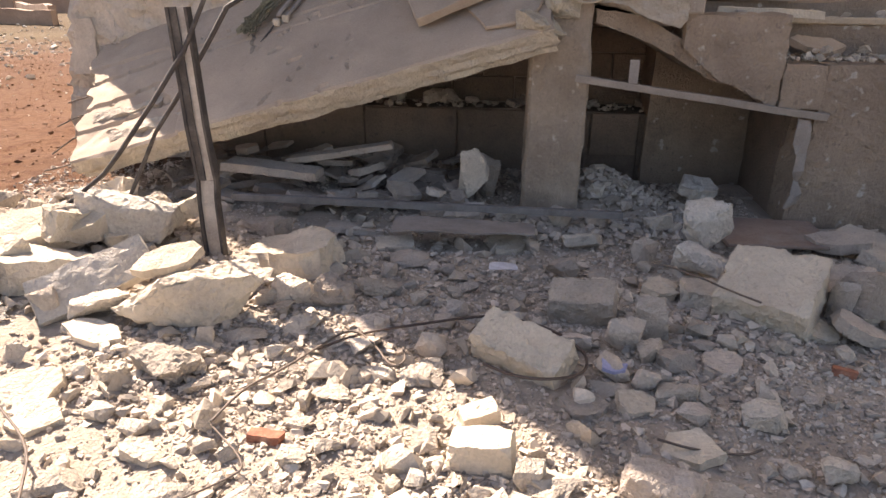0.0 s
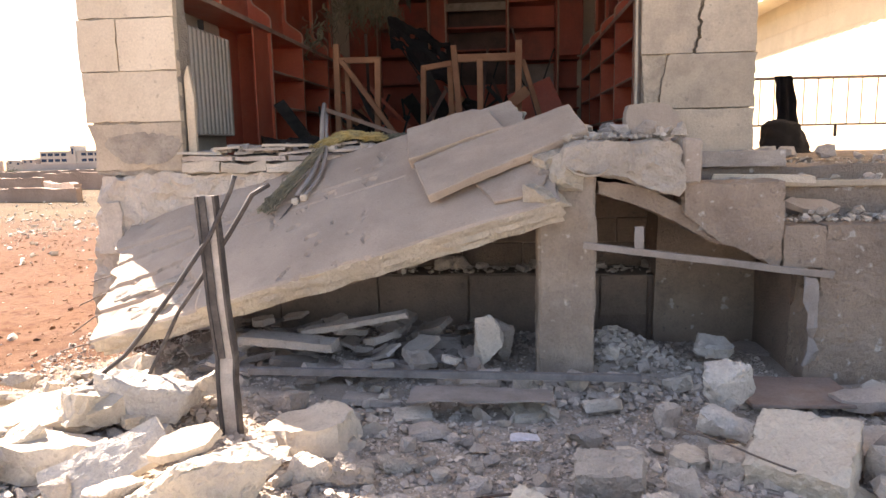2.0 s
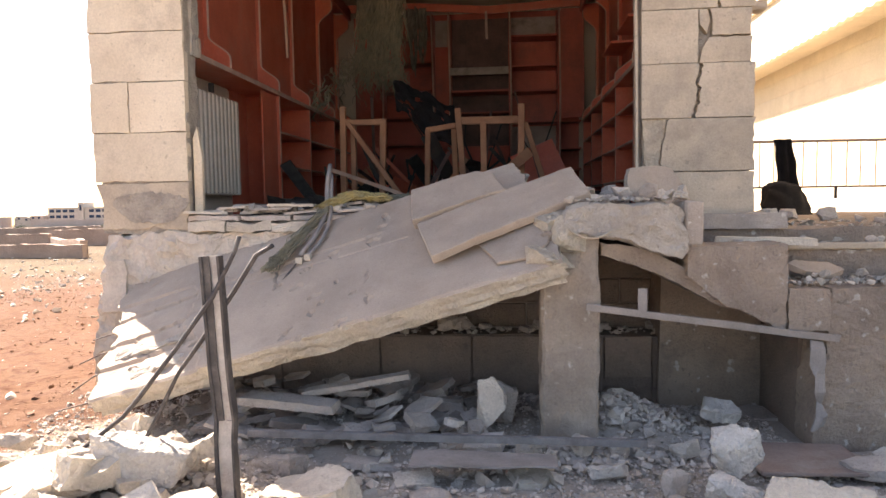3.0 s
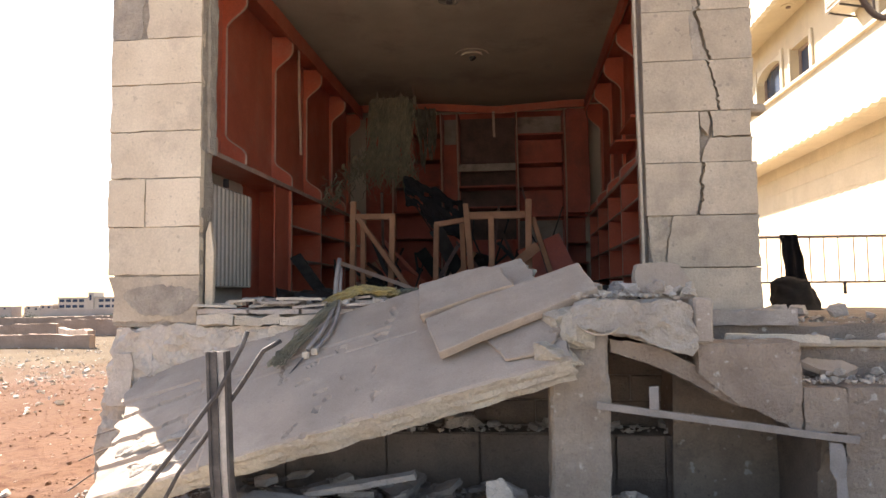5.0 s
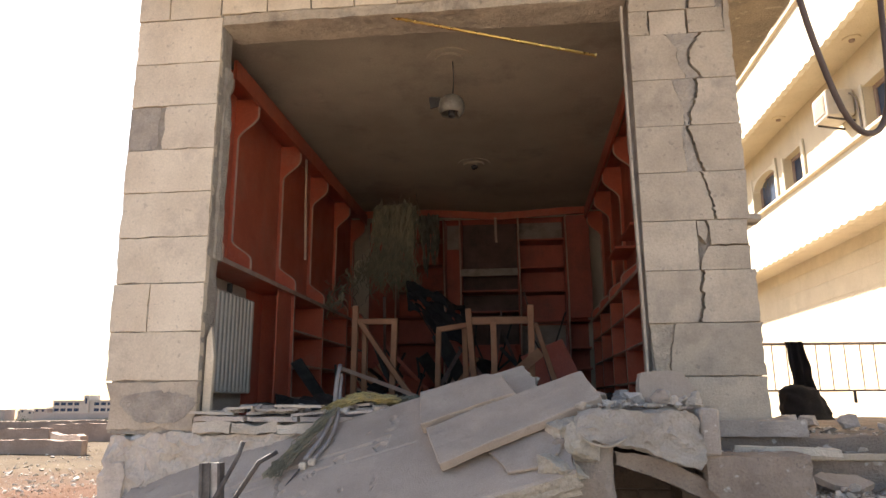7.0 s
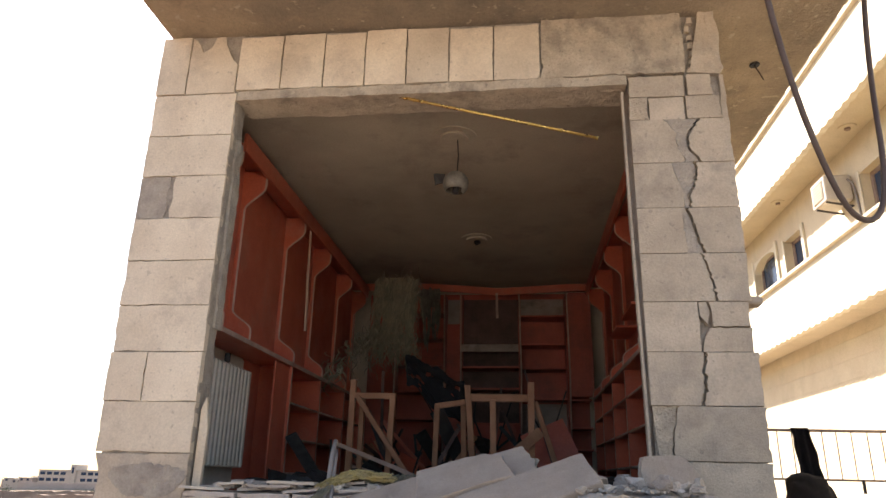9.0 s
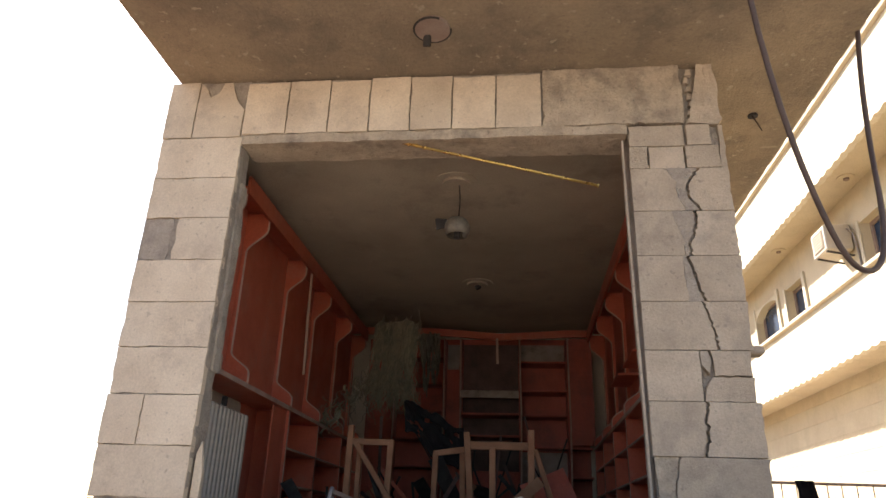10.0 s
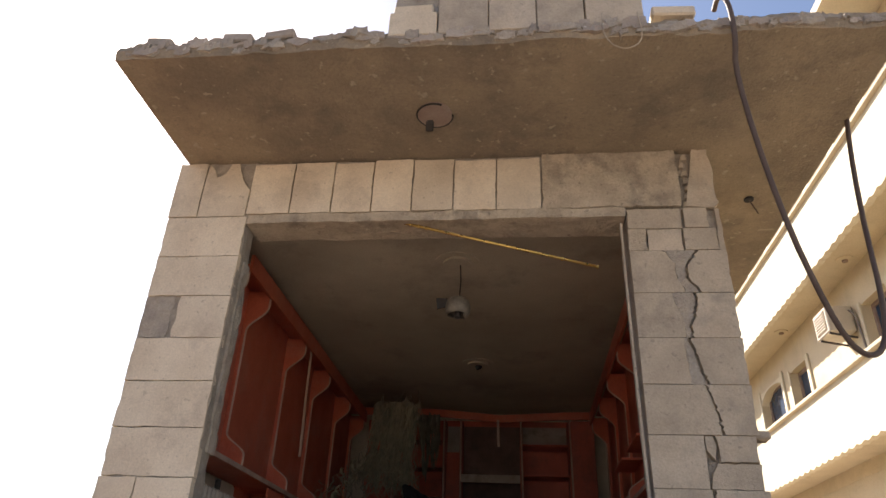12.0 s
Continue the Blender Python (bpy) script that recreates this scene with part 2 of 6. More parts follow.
def box(x0, x1, y0, y1, z0, z1, bevel=0.0, bm=None):
    bm = bm or bmesh.new()
    r = bmesh.ops.create_cube(bm, size=1)
    c, s = Vector(((x0 + x1) / 2, (y0 + y1) / 2, (z0 + z1) / 2)), Vector((x1 - x0, y1 - y0, z1 - z0))
    for v in r["verts"]:
        v.co = c + v.co * s
    if bevel:
        es = list({e for v in r["verts"] for e in v.link_edges})
        bmesh.ops.bevel(bm, geom=es, offset=bevel, segments=1, affect="EDGES")
    return bm


def worn(bm, amp, scale, seed=0, cuts=0, fine=0.0):
    """Breaks up straight faces: cuts them finer and shifts them by noise."""
    if cuts:
        bmesh.ops.subdivide_edges(bm, edges=bm.edges[:], cuts=cuts, use_grid_fill=True)
    off = Vector((seed * 3.7, seed * 1.3, seed * 7.1))
    for v in bm.verts:
        d = noise.noise_vector(v.co * scale + off) * amp
        if fine:
            d += noise.noise_vector(v.co * scale * 4.1 + off) * fine
        v.co += d
    return bm


def prism(poly, y0, y1, bevel=0.0, bm=None):
    """An outline in x and z, from y0 back to y1."""
    bm = bm or bmesh.new()
    a = [bm.verts.new((x, y0, z)) for x, z in poly]
    b = [bm.verts.new((x, y1, z)) for x, z in poly]
    bm.faces.new(a)
    bm.faces.new(b[::-1])
    k = len(poly)
    fs = [bm.faces.new((a[i], b[i], b[(i + 1) % k], a[(i + 1) % k])) for i in range(k)]
    if bevel:
        es = [e for e in bm.edges if all(abs(v.co.y - y0) < 1e-6 for v in e.verts)]
        bmesh.ops.bevel(bm, geom=es, offset=bevel, segments=1, affect="EDGES")
    return bm


def dense(bm, length, amp, scale, seed=0, fine=0.0):
    """Splits long edges down to a length and roughens the surface."""
    bmesh.ops.triangulate(bm, faces=bm.faces[:])
    for _ in range(7):
        es = [e for e in bm.edges if e.calc_length() > length]
        if not es:
            break
        bmesh.ops.subdivide_edges(bm, edges=es, cuts=1)
        bmesh.ops.triangulate(bm, faces=[f for f in bm.faces if len(f.verts) > 3])
    return worn(bm, amp, scale, seed, 0, fine)


def thicken(bm, shift):
    """Gives an open sheet a second skin, set off by shift."""
    made = bmesh.ops.extrude_face_region(bm, geom=bm.faces[:], use_keep_orig=True)
    bmesh.ops.translate(bm, verts=[v for v in made["geom"] if isinstance(v, bmesh.types.BMVert)], vec=shift)
    return bm


def tube(pts, r, sides=7, bm=None, smooth_steps=0):
    """A round bar along points."""
    bm = bm or bmesh.new()
    p = [Vector(q) for q in pts]
    for _ in range(smooth_steps):
        q = [p[0]]
        for a, b in zip(p, p[1:]):
            q += [a.lerp(b, 0.25), a.lerp(b, 0.75)]
        p = q + [p[-1]]
    rings = []
    up = Vector((0.13, 0.31, 0.94))
    for i, c in enumerate(p):
        d = (p[min(i + 1, len(p) - 1)] - p[max(i - 1, 0)]).normalized()
        u = d.cross(up)
        if u.length < 0.05:
            u = d.cross(Vector((1, 0, 0)))
        u.normalize()
        w = d.cross(u)
        rings.append([bm.verts.new(c + (u * math.cos(t) + w * math.sin(t)) * r) for t in (2 * math.pi * k / sides for k in range(sides))])
    for a, b in zip(rings, rings[1:]):
        for k in range(sides):
            bm.faces.new((a[k], a[(k + 1) % sides], b[(k + 1) % sides], b[k]))
    bm.faces.new(rings[0])
    bm.faces.new(rings[-1][::-1])
    return bm


def bar(a, b, w, d, bm=None, twist=0.0):
    """A square batten of width w and depth d from a to b."""
    bm = bm or bmesh.new()
    a, b = Vector(a), Vector(b)
    z = (b - a).normalized()
    x = z.cross(Vector((0, 1, 0)))
    x = x.normalized() if x.length > 0.05 else Vector((1, 0, 0))
    x = Matrix.Rotation(twist, 3, z) @ x
    y = z.cross(x)
    q = []
    for c in (a, b):
        q.append([bm.verts.new(c + x * (w / 2 * i) + y * (d / 2 * j)) for i, j in ((-1, -1), (1, -1), (1, 1), (-1, 1))])
    for k in range(4):
        bm.faces.new((q[0][k], q[0][(k + 1) % 4], q[1][(k + 1) % 4], q[1][k]))
    bm.faces.new(q[0][::-1])
    bm.faces.new(q[1])
    return bm


def ground_z(x, y):
    d = math.hypot(x, y)
    z = 0.2 - 0.02 * max(0, d - 6)
    near = max(0, 1 - d / 25)
    z += 0.05 * near * noise.noise((x * 1.1, y * 1.1, 3)) + 0.02 * near * noise.noise((x * 4.3, y * 4.3, 5))
    z += 0.10 * math.exp(-((x + 1.3) ** 2 + (y - 2.9) ** 2) / 0.5)
    z += 0.12 * math.exp(-((x - 1.0) ** 2 + (y - 4.05) ** 2) / 0.07)
    z += 0.10 * math.exp(-((x + 0.4) ** 2 / 1.2 + (y - 4.3) ** 2 / 0.2))
    if d > 9:
        z += 0.12 * noise.noise((x * 0.25, y * 0.25, 9))
    return z


# ---- ground ----
def steps(lo, hi, fine, reach):
    v = list(np.arange(lo, hi, fine))
    s, a = fine, lo
    left = []
    while a > -reach:
        s *= 1.16
        a -= s
        left.append(a)
    s, a = fine, v[-1]
    right = []
    while a < reach:
        s *= 1.16
        a += s
        right.append(a)
    return left[::-1] + v + right


gx, gy = steps(-3.2, 3.2, 0.05, 1600), steps(0.6, 5.0, 0.05, 1600)
gv = [(x, y, ground_z(x, y)) for y in gy for x in gx]
gw = len(gx)
gf = [(j * gw + i, j * gw + i + 1, (j + 1) * gw + i + 1, (j + 1) * gw + i) for j in range(len(gy) - 1) for i in range(gw - 1)]
me = bpy.data.meshes.new("ground")
me.from_pydata(gv, [], gf)
me.materials.append(ground_mat)
for p in me.polygons:
    p.use_smooth = True
tagged(new("ground", me), "dusty rubble-strewn ground running out to red earth and fields", "ground", kind="structure")

# ---- the house: front wall ----
D = 4.6
Z = [1.29, 1.617, 1.94, 2.27, 2.593, 2.916, 3.236, 3.567, 3.90, 4.25]
LX0, LX1, RX0, RX1 = -2.34, -1.683, 1.22, 1.897
TOP = 4.77

core = bmesh.new()
box(LX0 + 0.045, LX1 - 0.005, D + 0.022, D + 0.20, 1.27, TOP, bm=core)
box(RX0 + 0.01, RX1 - 0.02, D + 0.05, D + 0.24, 1.27, TOP, bm=core)
box(LX1 - 0.005, RX0 + 0.01, D + 0.035, D + 0.24, 4.215, TOP, bm=core)
dense(core, 0.12, 0.012, 5, 1, 0.008)
wall_front = solo("wall_front", core, mortar, "limestone-faced front wall with a blown-out opening", "wall", kind="structure")


def jag(poly, amp, seed):
    """Chips the straight edges of an outline."""
    rng = random.Random(seed * 7 + 1)
    out = []
    for (x0, z0), (x1, z1) in zip(poly, poly[1:] + poly[:1]):
        n = max(2, int(math.hypot(x1 - x0, z1 - z0) / 0.045))
        out.append((x0, z0))
        for i in range(1, n):
            f = i / n
            d = rng.random() ** 3 * amp
            cx = sum(p[0] for p in poly) / len(poly)
            cz = sum(p[1] for p in poly) / len(poly)
            x, z = x0 + (x1 - x0) * f, z0 + (z1 - z0) * f
            r = math.hypot(cx - x, cz - z) or 1
            out.append((x + (cx - x) / r * d, z + (cz - z) / r * d))
    return out


def stone(poly, label="", y=D, material=limestone, seed=0, depth=0.055, chip=0.003, amp=0.012):
    bm = prism(jag(poly, amp, seed), y, y + depth, 0.003)
    worn(bm, chip, 7, seed)
    return part("stone", bm, material, wall_front, label)


def rect(x0, x1, z0, z1, g=0.002):
    return [(x0 + g, z0 + g), (x1 - g, z0 + g), (x1 - g, z1 - g), (x0 + g, z1 - g)]


def ragged(x0, x1, z0, z1, side, amp=0.03, seed=0, g=0.002):
    """A stone with one broken upright side."""
    rng = random.Random(seed)
    zs = [z0 + g + (z1 - z0 - 2 * g) * k / 5 for k in range(6)]
    if side == "r":
        return [(x0 + g, z0 + g)] + [(x1 - g - rng.random() * amp, z) for z in zs] + [(x0 + g, z1 - g)]
    return [(x1 - g, z1 - g)] + [(x0 + g + rng.random() * amp, z) for z in zs[::-1]] + [(x1 - g, z0 + g)]


# corner pier on the field side, one stone to a course
for k in range(1, 9):
    z0, z1, s = Z[k], Z[k + 1], 40 + k
    if k == 2:
        stone(rect(LX0, -2.07, z0, z1), seed=s)
        stone(rect(-2.07, LX1, z0, z1), seed=s + 50)
    elif k == 6:
        stone(ragged(LX0, -2.09, z0, z1, "r", 0.04, s), "grey cement patch in a lost stone's place", D + 0.012, joint_fill, s)
        stone(ragged(-2.09, LX1, z0, z1, "l", 0.03, s), seed=s + 50)
    else:
        stone(ragged(LX0, LX1, z0, z1, "l", 0.015, s), seed=s, y=D + random.uniform(0, 0.006))
# bottom course, its face blown off to the cement behind
stone([(-2.30, Z[0] + 0.012), (LX1, Z[0] + 0.012), (LX1, Z[1] - 0.004), (-1.80, Z[1] - 0.006), (-2.33, Z[1] - 0.006), (-2.29, 1.50)], "cream stone with its face spalled off", D + 0.01, limestone_grey, 4, 0.05, 0.006, 0.03)
patch = [(-2.19 + 0.24 + 0.25 * math.cos(t) * (1 + 0.16 * math.sin(3 * t)), 1.445 + 0.12 * math.sin(t) * (1 + 0.12 * math.cos(2 * t))) for t in np.linspace(0, 6.283, 26)[:-1]]
part("patch", dense(prism(jag(patch, 0.02, 5), D + 0.002, D + 0.03), 0.04, 0.008, 9, 3, 0.005), mortar, wall_front, "dark grey cement smeared over the lost stone face")

# lintel row of upright stones
lx = [-2.34, -2.10, -1.70, -1.352, -1.02, -0.70, -0.383, -0.06, 0.27, 0.614]
for k in range(len(lx) - 1):
    z0 = 4.27
    if k == 1:
        stone([(-2.095, 4.254), (-1.705, 4.254), (-1.705, 4.50), (-1.78, 4.60), (-1.83, 4.76), (-1.90, 4.755), (-1.93, 4.66), (-2.0, 4.62), (-2.03, 4.70), (-2.095, 4.76)], seed=70)
    elif k == 0:
        stone(rect(lx[0], lx[1], 4.254, TOP), seed=71)
    else:
        stone(rect(lx[k], lx[k + 1], z0, TOP - random.uniform(0.0, 0.03), 0.004), seed=72 + k, y=D + random.uniform(0, 0.008))
part("render_patch", dense(prism(jag([(0.62, 4.272), (1.18, 4.268), (1.632, 4.272), (1.64, 4.45), (1.625, TOP), (0.625, TOP)], 0.02, 9), D + 0.002, D + 0.06), 0.05, 0.008, 6, 6, 0.007), peeling, wall_front, "cracked cement render over the beam")
part("render_patch", dense(prism([(1.66, 4.27), (1.74, 4.35), (1.72, 4.55), (1.76, TOP), (1.88, TOP), (1.897, 4.3), (1.86, 4.26)], D + 0.002, D + 0.06), 0.08, 0.02, 5, 7, 0.01), limestone_grey, wall_front, "split corner piece hanging beside a crack")
for q in range(7):
    r = random.Random(640 + q)
    x0, z0 = r.uniform(1.645, 1.69), 4.275 + q * 0.068
    w, h = r.uniform(0.035, 0.06), r.uniform(0.045, 0.062)
    split_piece = prism(jag([(x0, z0), (x0 + w, z0 + r.uniform(-0.01, 0.01)), (x0 + w * 0.9, z0 + h), (x0 + 0.01, z0 + h * 0.9)], 0.012, 640 + q), D + r.uniform(0.004, 0.03), D + 0.06, 0.003)
    part("stone", worn(split_piece, 0.004, 12, q), limestone_grey, wall_front, "small splintered stone in the crack")
part("edge_strip", dense(box(LX1 + 0.0, RX0, D + 0.004, D + 0.3, 4.19, 4.265), 0.08, 0.008, 6, 8, 0.006), peeling, wall_front, "cement edge under the lintel stones")

# pier on the neighbour's side, split by a long crack: for each course the edge of the stone on either side of it,
# from the foot up, and whether mortar shows between them
crack = {2: ([1.515, 1.548, 1.545, 1.568], 0.024, None),
         3: ([1.556, 1.556, 1.556, 1.556], 0.012, None),
         4: ([1.672, 1.658, 1.638, 1.610], 0.017, None),
         5: ([1.530, 1.522, 1.517, 1.515], 0.0, [1.650, 1.608, 1.590, 1.567]),
         6: ([1.542, 1.533, 1.506, 1.474], 0.0, [1.586, 1.597, 1.640, 1.650]),
         7: ([1.576, 1.522, 1.535, 1.455], 0.0, [1.690, 1.610, 1.618, 1.705])}
mat_r = limestone_grey


def broken(xs, z0, z1, seed, amp=0.010, steps=6):
    """An uneven upright line through some x values, from z0 up to z1."""
    rng = random.Random(seed)
    n = (len(xs) - 1) * steps
    out = []
    for i in range(n + 1):
        a, f = min(i // steps, len(xs) - 2), i / steps - min(i // steps, len(xs) - 2)
        out.append((xs[a] + (xs[a + 1] - xs[a]) * f + rng.uniform(-amp, amp), z0 + (z1 - z0) * i / n))
    return out


def split_stone(outline, seed, label="", y=D, material=mat_r):
    bm = prism(outline, y, y + 0.055, 0.002)
    worn(bm, 0.0025, 7, seed)
    return part("stone", bm, material, wall_front, label)


stone(rect(RX0 + 0.06, RX1, Z[0] + 0.002, Z[1] - 0.002), seed=100, material=mat_r)
# the foot course: a stone's end is lost down to the cement
z0, z1 = Z[1] + 0.002, Z[2] - 0.002
edge = broken([1.335, 1.345, 1.36, 1.385], z0, z1, 61, 0.008)
split_stone(edge + broken([RX1 - 0.006, RX1 - 0.014, RX1 - 0.004], z0, z1, 171, 0.007)[::-1], 101)
part("mortar_fill", worn(prism([(RX0 + 0.03, z0)] + [(x - 0.006, z) for x, z in edge] + [(RX0 + 0.01, z1)], D + 0.016, D + 0.049), 0.006, 9, 1), peeling, wall_front, "cement left by a lost stone end")
for k, (xs, gap, far) in crack.items():
    z0, z1 = Z[k] + 0.002, Z[k + 1] - 0.002
    near = broken(xs, z0, z1, 60 + k, 0.002 if k == 3 else 0.009)
    split_stone([(RX0 + 0.004, z1), (RX0 + 0.004, z0)] + near, 100 + k, y=D + random.uniform(0, 0.005))
    if k == 3:
        continue
    away = broken(far, z0, z1, 80 + k) if far else [(x + gap + 0.004 * math.sin(9 * i), z) for i, (x, z) in enumerate(near)]
    split_stone(away + broken([RX1 - 0.006, RX1 - 0.012, RX1 - 0.004], z0, z1, 170 + k, 0.007)[::-1], 110 + k, y=D + random.uniform(0, 0.008))
    if far:
        fill = [(x + 0.003, z) for x, z in near] + [(max(x - 0.022, near[i][0] + 0.006), z) for i, (x, z) in reversed(list(enumerate(away)))]
        part("mortar_fill", worn(prism(fill, D + 0.006, D + 0.049), 0.005, 16, k), joint_fill, wall_front, "grey mortar exposed in the crack")
# the head course, broken into small stones in two low rows
za, zb, zc = Z[8] + 0.002, 4.078, 4.25
for q, (x0, x1, z0, z1) in enumerate(((RX0 + 0.004, 1.352, za, zb), (1.362, 1.602, za, zb), (1.614, 1.845, za, zb), (RX0 + 0.012, 1.612, zb + 0.006, zc), (1.632, 1.80, zb + 0.006, zc))):
    lo, hi = broken([x0, x0 + 0.004, x0], z0, z1, 140 + q, 0.004), broken([x1, x1 - 0.006, x1], z0, z1, 150 + q, 0.006)
    split_stone(lo + hi[::-1], 140 + q, y=D + (0.004, 0.014, 0.002, 0.009, 0.0)[q], material=peeling if q == 0 else mat_r)
split_stone(broken([1.855, 1.86], za, zc, 160) + broken([1.893, 1.888], za, zc, 161)[::-1], 160, "thin split strip of the corner stone", y=D + 0.015)
z0, z1 = Z[3] + 0.002, Z[4] - 0.002
zs = 2.43
stone([(1.566, z0), (1.585, 2.36), (1.625, zs - 0.006), (1.88, zs - 0.006), (1.86, z0)][::-1], seed=131, material=mat_r, y=D + 0.012)
stone([(1.564, 2.50), (1.61, 2.44), (1.628, 2.52), (1.612, z1), (1.564, z1)][::-1], seed=133, material=mat_r, y=D + 0.01)
stone([(1.64, zs), (1.87, zs), (1.87, z1), (1.624, z1), (1.642, 2.52)], seed=132, material=mat_r, y=D + 0.008)
part("stone", worn(box(1.86, 1.96, D + 0.01, D + 0.12, 2.575, 2.625, 0.01), 0.01, 8, 5), limestone_grey, wall_front, "loose stone chip jutting from the corner")
# pale plaster strips standing at the jambs
part("jamb_strip", worn(bar((RX0 - 0.02, D + 0.05, 1.45), (RX0 - 0.035, D + 0.06, 4.15), 0.014, 0.05), 0.008, 5, 2, 3), limestone_grey, wall_front, "grey plaster strip at the jamb")
part("jamb_strip", worn(prism([(-1.675, 1.38), (-1.625, 1.40), (-1.62, 1.78), (-1.645, 1.98), (-1.675, 1.90)], D + 0.07, D + 0.10), 0.008, 6, 2), limestone, wall_front, "thin stone sliver left at the jamb")
part("jamb_strip", dense(box(-1.69, -1.668, D + 0.10, D + 0.21, 2.45, 3.9), 0.05, 0.012, 9, 3, 0.008), mortar, wall_front)

# base below the room, with its stripped face
base = solo("wall_base", dense(prism([(-2.28, 1.27), (-1.9, 1.285), (-1.2, 1.275), (0.3, 1.28), (1.9, 1.27), (1.9, 1.19), (0.4, 1.17), (-0.5, 0.98), (-1.2, 0.7), (-1.5, 0.55), (-1.52, -0.1), (-2.42, -0.1), (-2.36, 0.7), (-2.30, 1.0)], D + 0.005, D + 0.3), 0.045, 0.035, 4.5, 11, 0.026), render_coat,
            "rough cement base wall with its stone facing torn off", "wall", kind="structure")
solo("wall_plinth", dense(box(-1.5, 1.84, D - 0.08, D + 0.3, -0.1, 0.62), 0.12, 0.012, 3, 12, 0.006), shaded_concrete, "low concrete footing wall under the terrace", "wall", kind="structure")
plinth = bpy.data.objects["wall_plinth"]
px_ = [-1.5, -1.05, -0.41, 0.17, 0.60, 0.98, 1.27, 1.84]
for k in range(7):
    part("plinth_block", dense(box(px_[k] + 0.005, px_[k + 1] - 0.005, D - 0.105, D - 0.075, 0.36 if k == 5 else 0.08, 0.615, 0.004), 0.10, 0.006, 5, 200 + k, 0.004), shaded_concrete, plinth)
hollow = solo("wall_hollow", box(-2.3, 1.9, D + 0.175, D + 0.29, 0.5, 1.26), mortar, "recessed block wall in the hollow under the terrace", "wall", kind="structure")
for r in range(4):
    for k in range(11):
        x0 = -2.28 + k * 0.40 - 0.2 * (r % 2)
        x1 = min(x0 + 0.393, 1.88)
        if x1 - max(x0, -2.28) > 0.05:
            part("concrete_block", worn(box(max(x0, -2.28), x1, D + 0.145 + random.uniform(0, 0.012), D + 0.174, 0.63 + r * 0.158, 0.783 + r * 0.158, 0.006), 0.005, 6, r * 20 + k), shaded_concrete, hollow)
part("render_flake", dense(prism([(-2.30, 0.75), (-2.14, 0.76), (-2.12, 1.02), (-2.15, 1.11), (-2.26, 1.10)], D - 0.03, D + 0.02), 0.06, 0.015, 6, 13, 0.006), render_coat, base, "loose flake of cement render")
sill_x = [-1.69, -1.42, -1.12, -0.78, -0.45, -0.1, 0.3, 0.7, 1.2]
for k in range(8):
    part("sill_stone", dense(box(sill_x[k] + 0.006, sill_x[k + 1] - 0.006, D - 0.02 - random.uniform(0, 0.02), D + 0.3, 1.285, 1.345), 0.05, 0.022, 7, k, 0.01), rubble_cream, base, "broken sill stone")
for k in range(4):
    part("paving_slab", dense(box(-1.68 + k * 0.35, -1.34 + k * 0.35, D - 0.02, D + 0.34, 1.355, 1.385), 0.05, 0.012, 7, 20 + k, 0.006), rubble_grey, base, "grey floor tile edge")

# other walls, room floor, ceiling and roof
for nm, b in (("wall_west", (-2.33, -2.28, D + 0.245, 10.9, 0.0, TOP)), ("wall_east", (1.84, 1.89, D + 0.245, 10.9, 0.0, TOP)), ("wall_back", (-2.28, 1.84, 10.85, 10.9, 0.0, TOP))):
    solo(nm, box(*b), room_plaster, "soot-dulled plastered room wall", "wall", kind="structure")
solo("floor", dense(box(-2.28, 1.84, D + 0.305, 10.85, 1.15, 1.35), 0.4, 0.006, 2, 4), concrete, "dusty room floor under debris", "floor", kind="structure")
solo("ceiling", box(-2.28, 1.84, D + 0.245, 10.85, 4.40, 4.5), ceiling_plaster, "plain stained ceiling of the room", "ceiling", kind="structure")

# roof slab reaching out over the front as a canopy
bm = bmesh.new()
SEG = 220
xs = [-2.27 + 5.05 * k / SEG for k in range(SEG + 1)]
edge = [3.40 + 0.03 * noise.noise((x * 2.2, 7, 1)) + 0.014 * noise.noise((x * 9, 2, 1)) for x in xs]
rows = [(e, 4.77 + 0.01 * noise.noise((x * 6, 0, 4))) for x, e in zip(xs, edge)]
lo = [bm.verts.new((x, e, z)) for x, (e, z) in zip(xs, rows)]
mid = [bm.verts.new((x, e - 0.012 + 0.016 * noise.noise((x * 7, 5, 5)), 4.84)) for x, (e, z) in zip(xs, rows)]
hi = [bm.verts.new((x, e + 0.02 + 0.02 * noise.noise((x * 8, 9, 5)), 4.91 + 0.035 * noise.noise((x * 5, 4, 2)) + 0.02 * noise.noise((x * 17, 4, 2)) + 0.01 * noise.noise((x * 45, 4, 2)))) for x, (e, z) in zip(xs, rows)]
bl = [bm.verts.new((x, 11.2, 4.77)) for x in xs]
bh = [bm.verts.new((x, 11.2, 4.95)) for x in xs]
for a, b in ((lo, mid), (mid, hi), (hi, bh), (bh, bl), (bl, lo)):
    for k in range(SEG):
        bm.faces.new((a[k], a[k + 1], b[k + 1], b[k]))
for k in (0, SEG):
    bm.faces.new((lo[k], mid[k], hi[k], bh[k], bl[k]))
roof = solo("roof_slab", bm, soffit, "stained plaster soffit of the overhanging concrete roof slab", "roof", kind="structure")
rim_grey = random.Random(77)
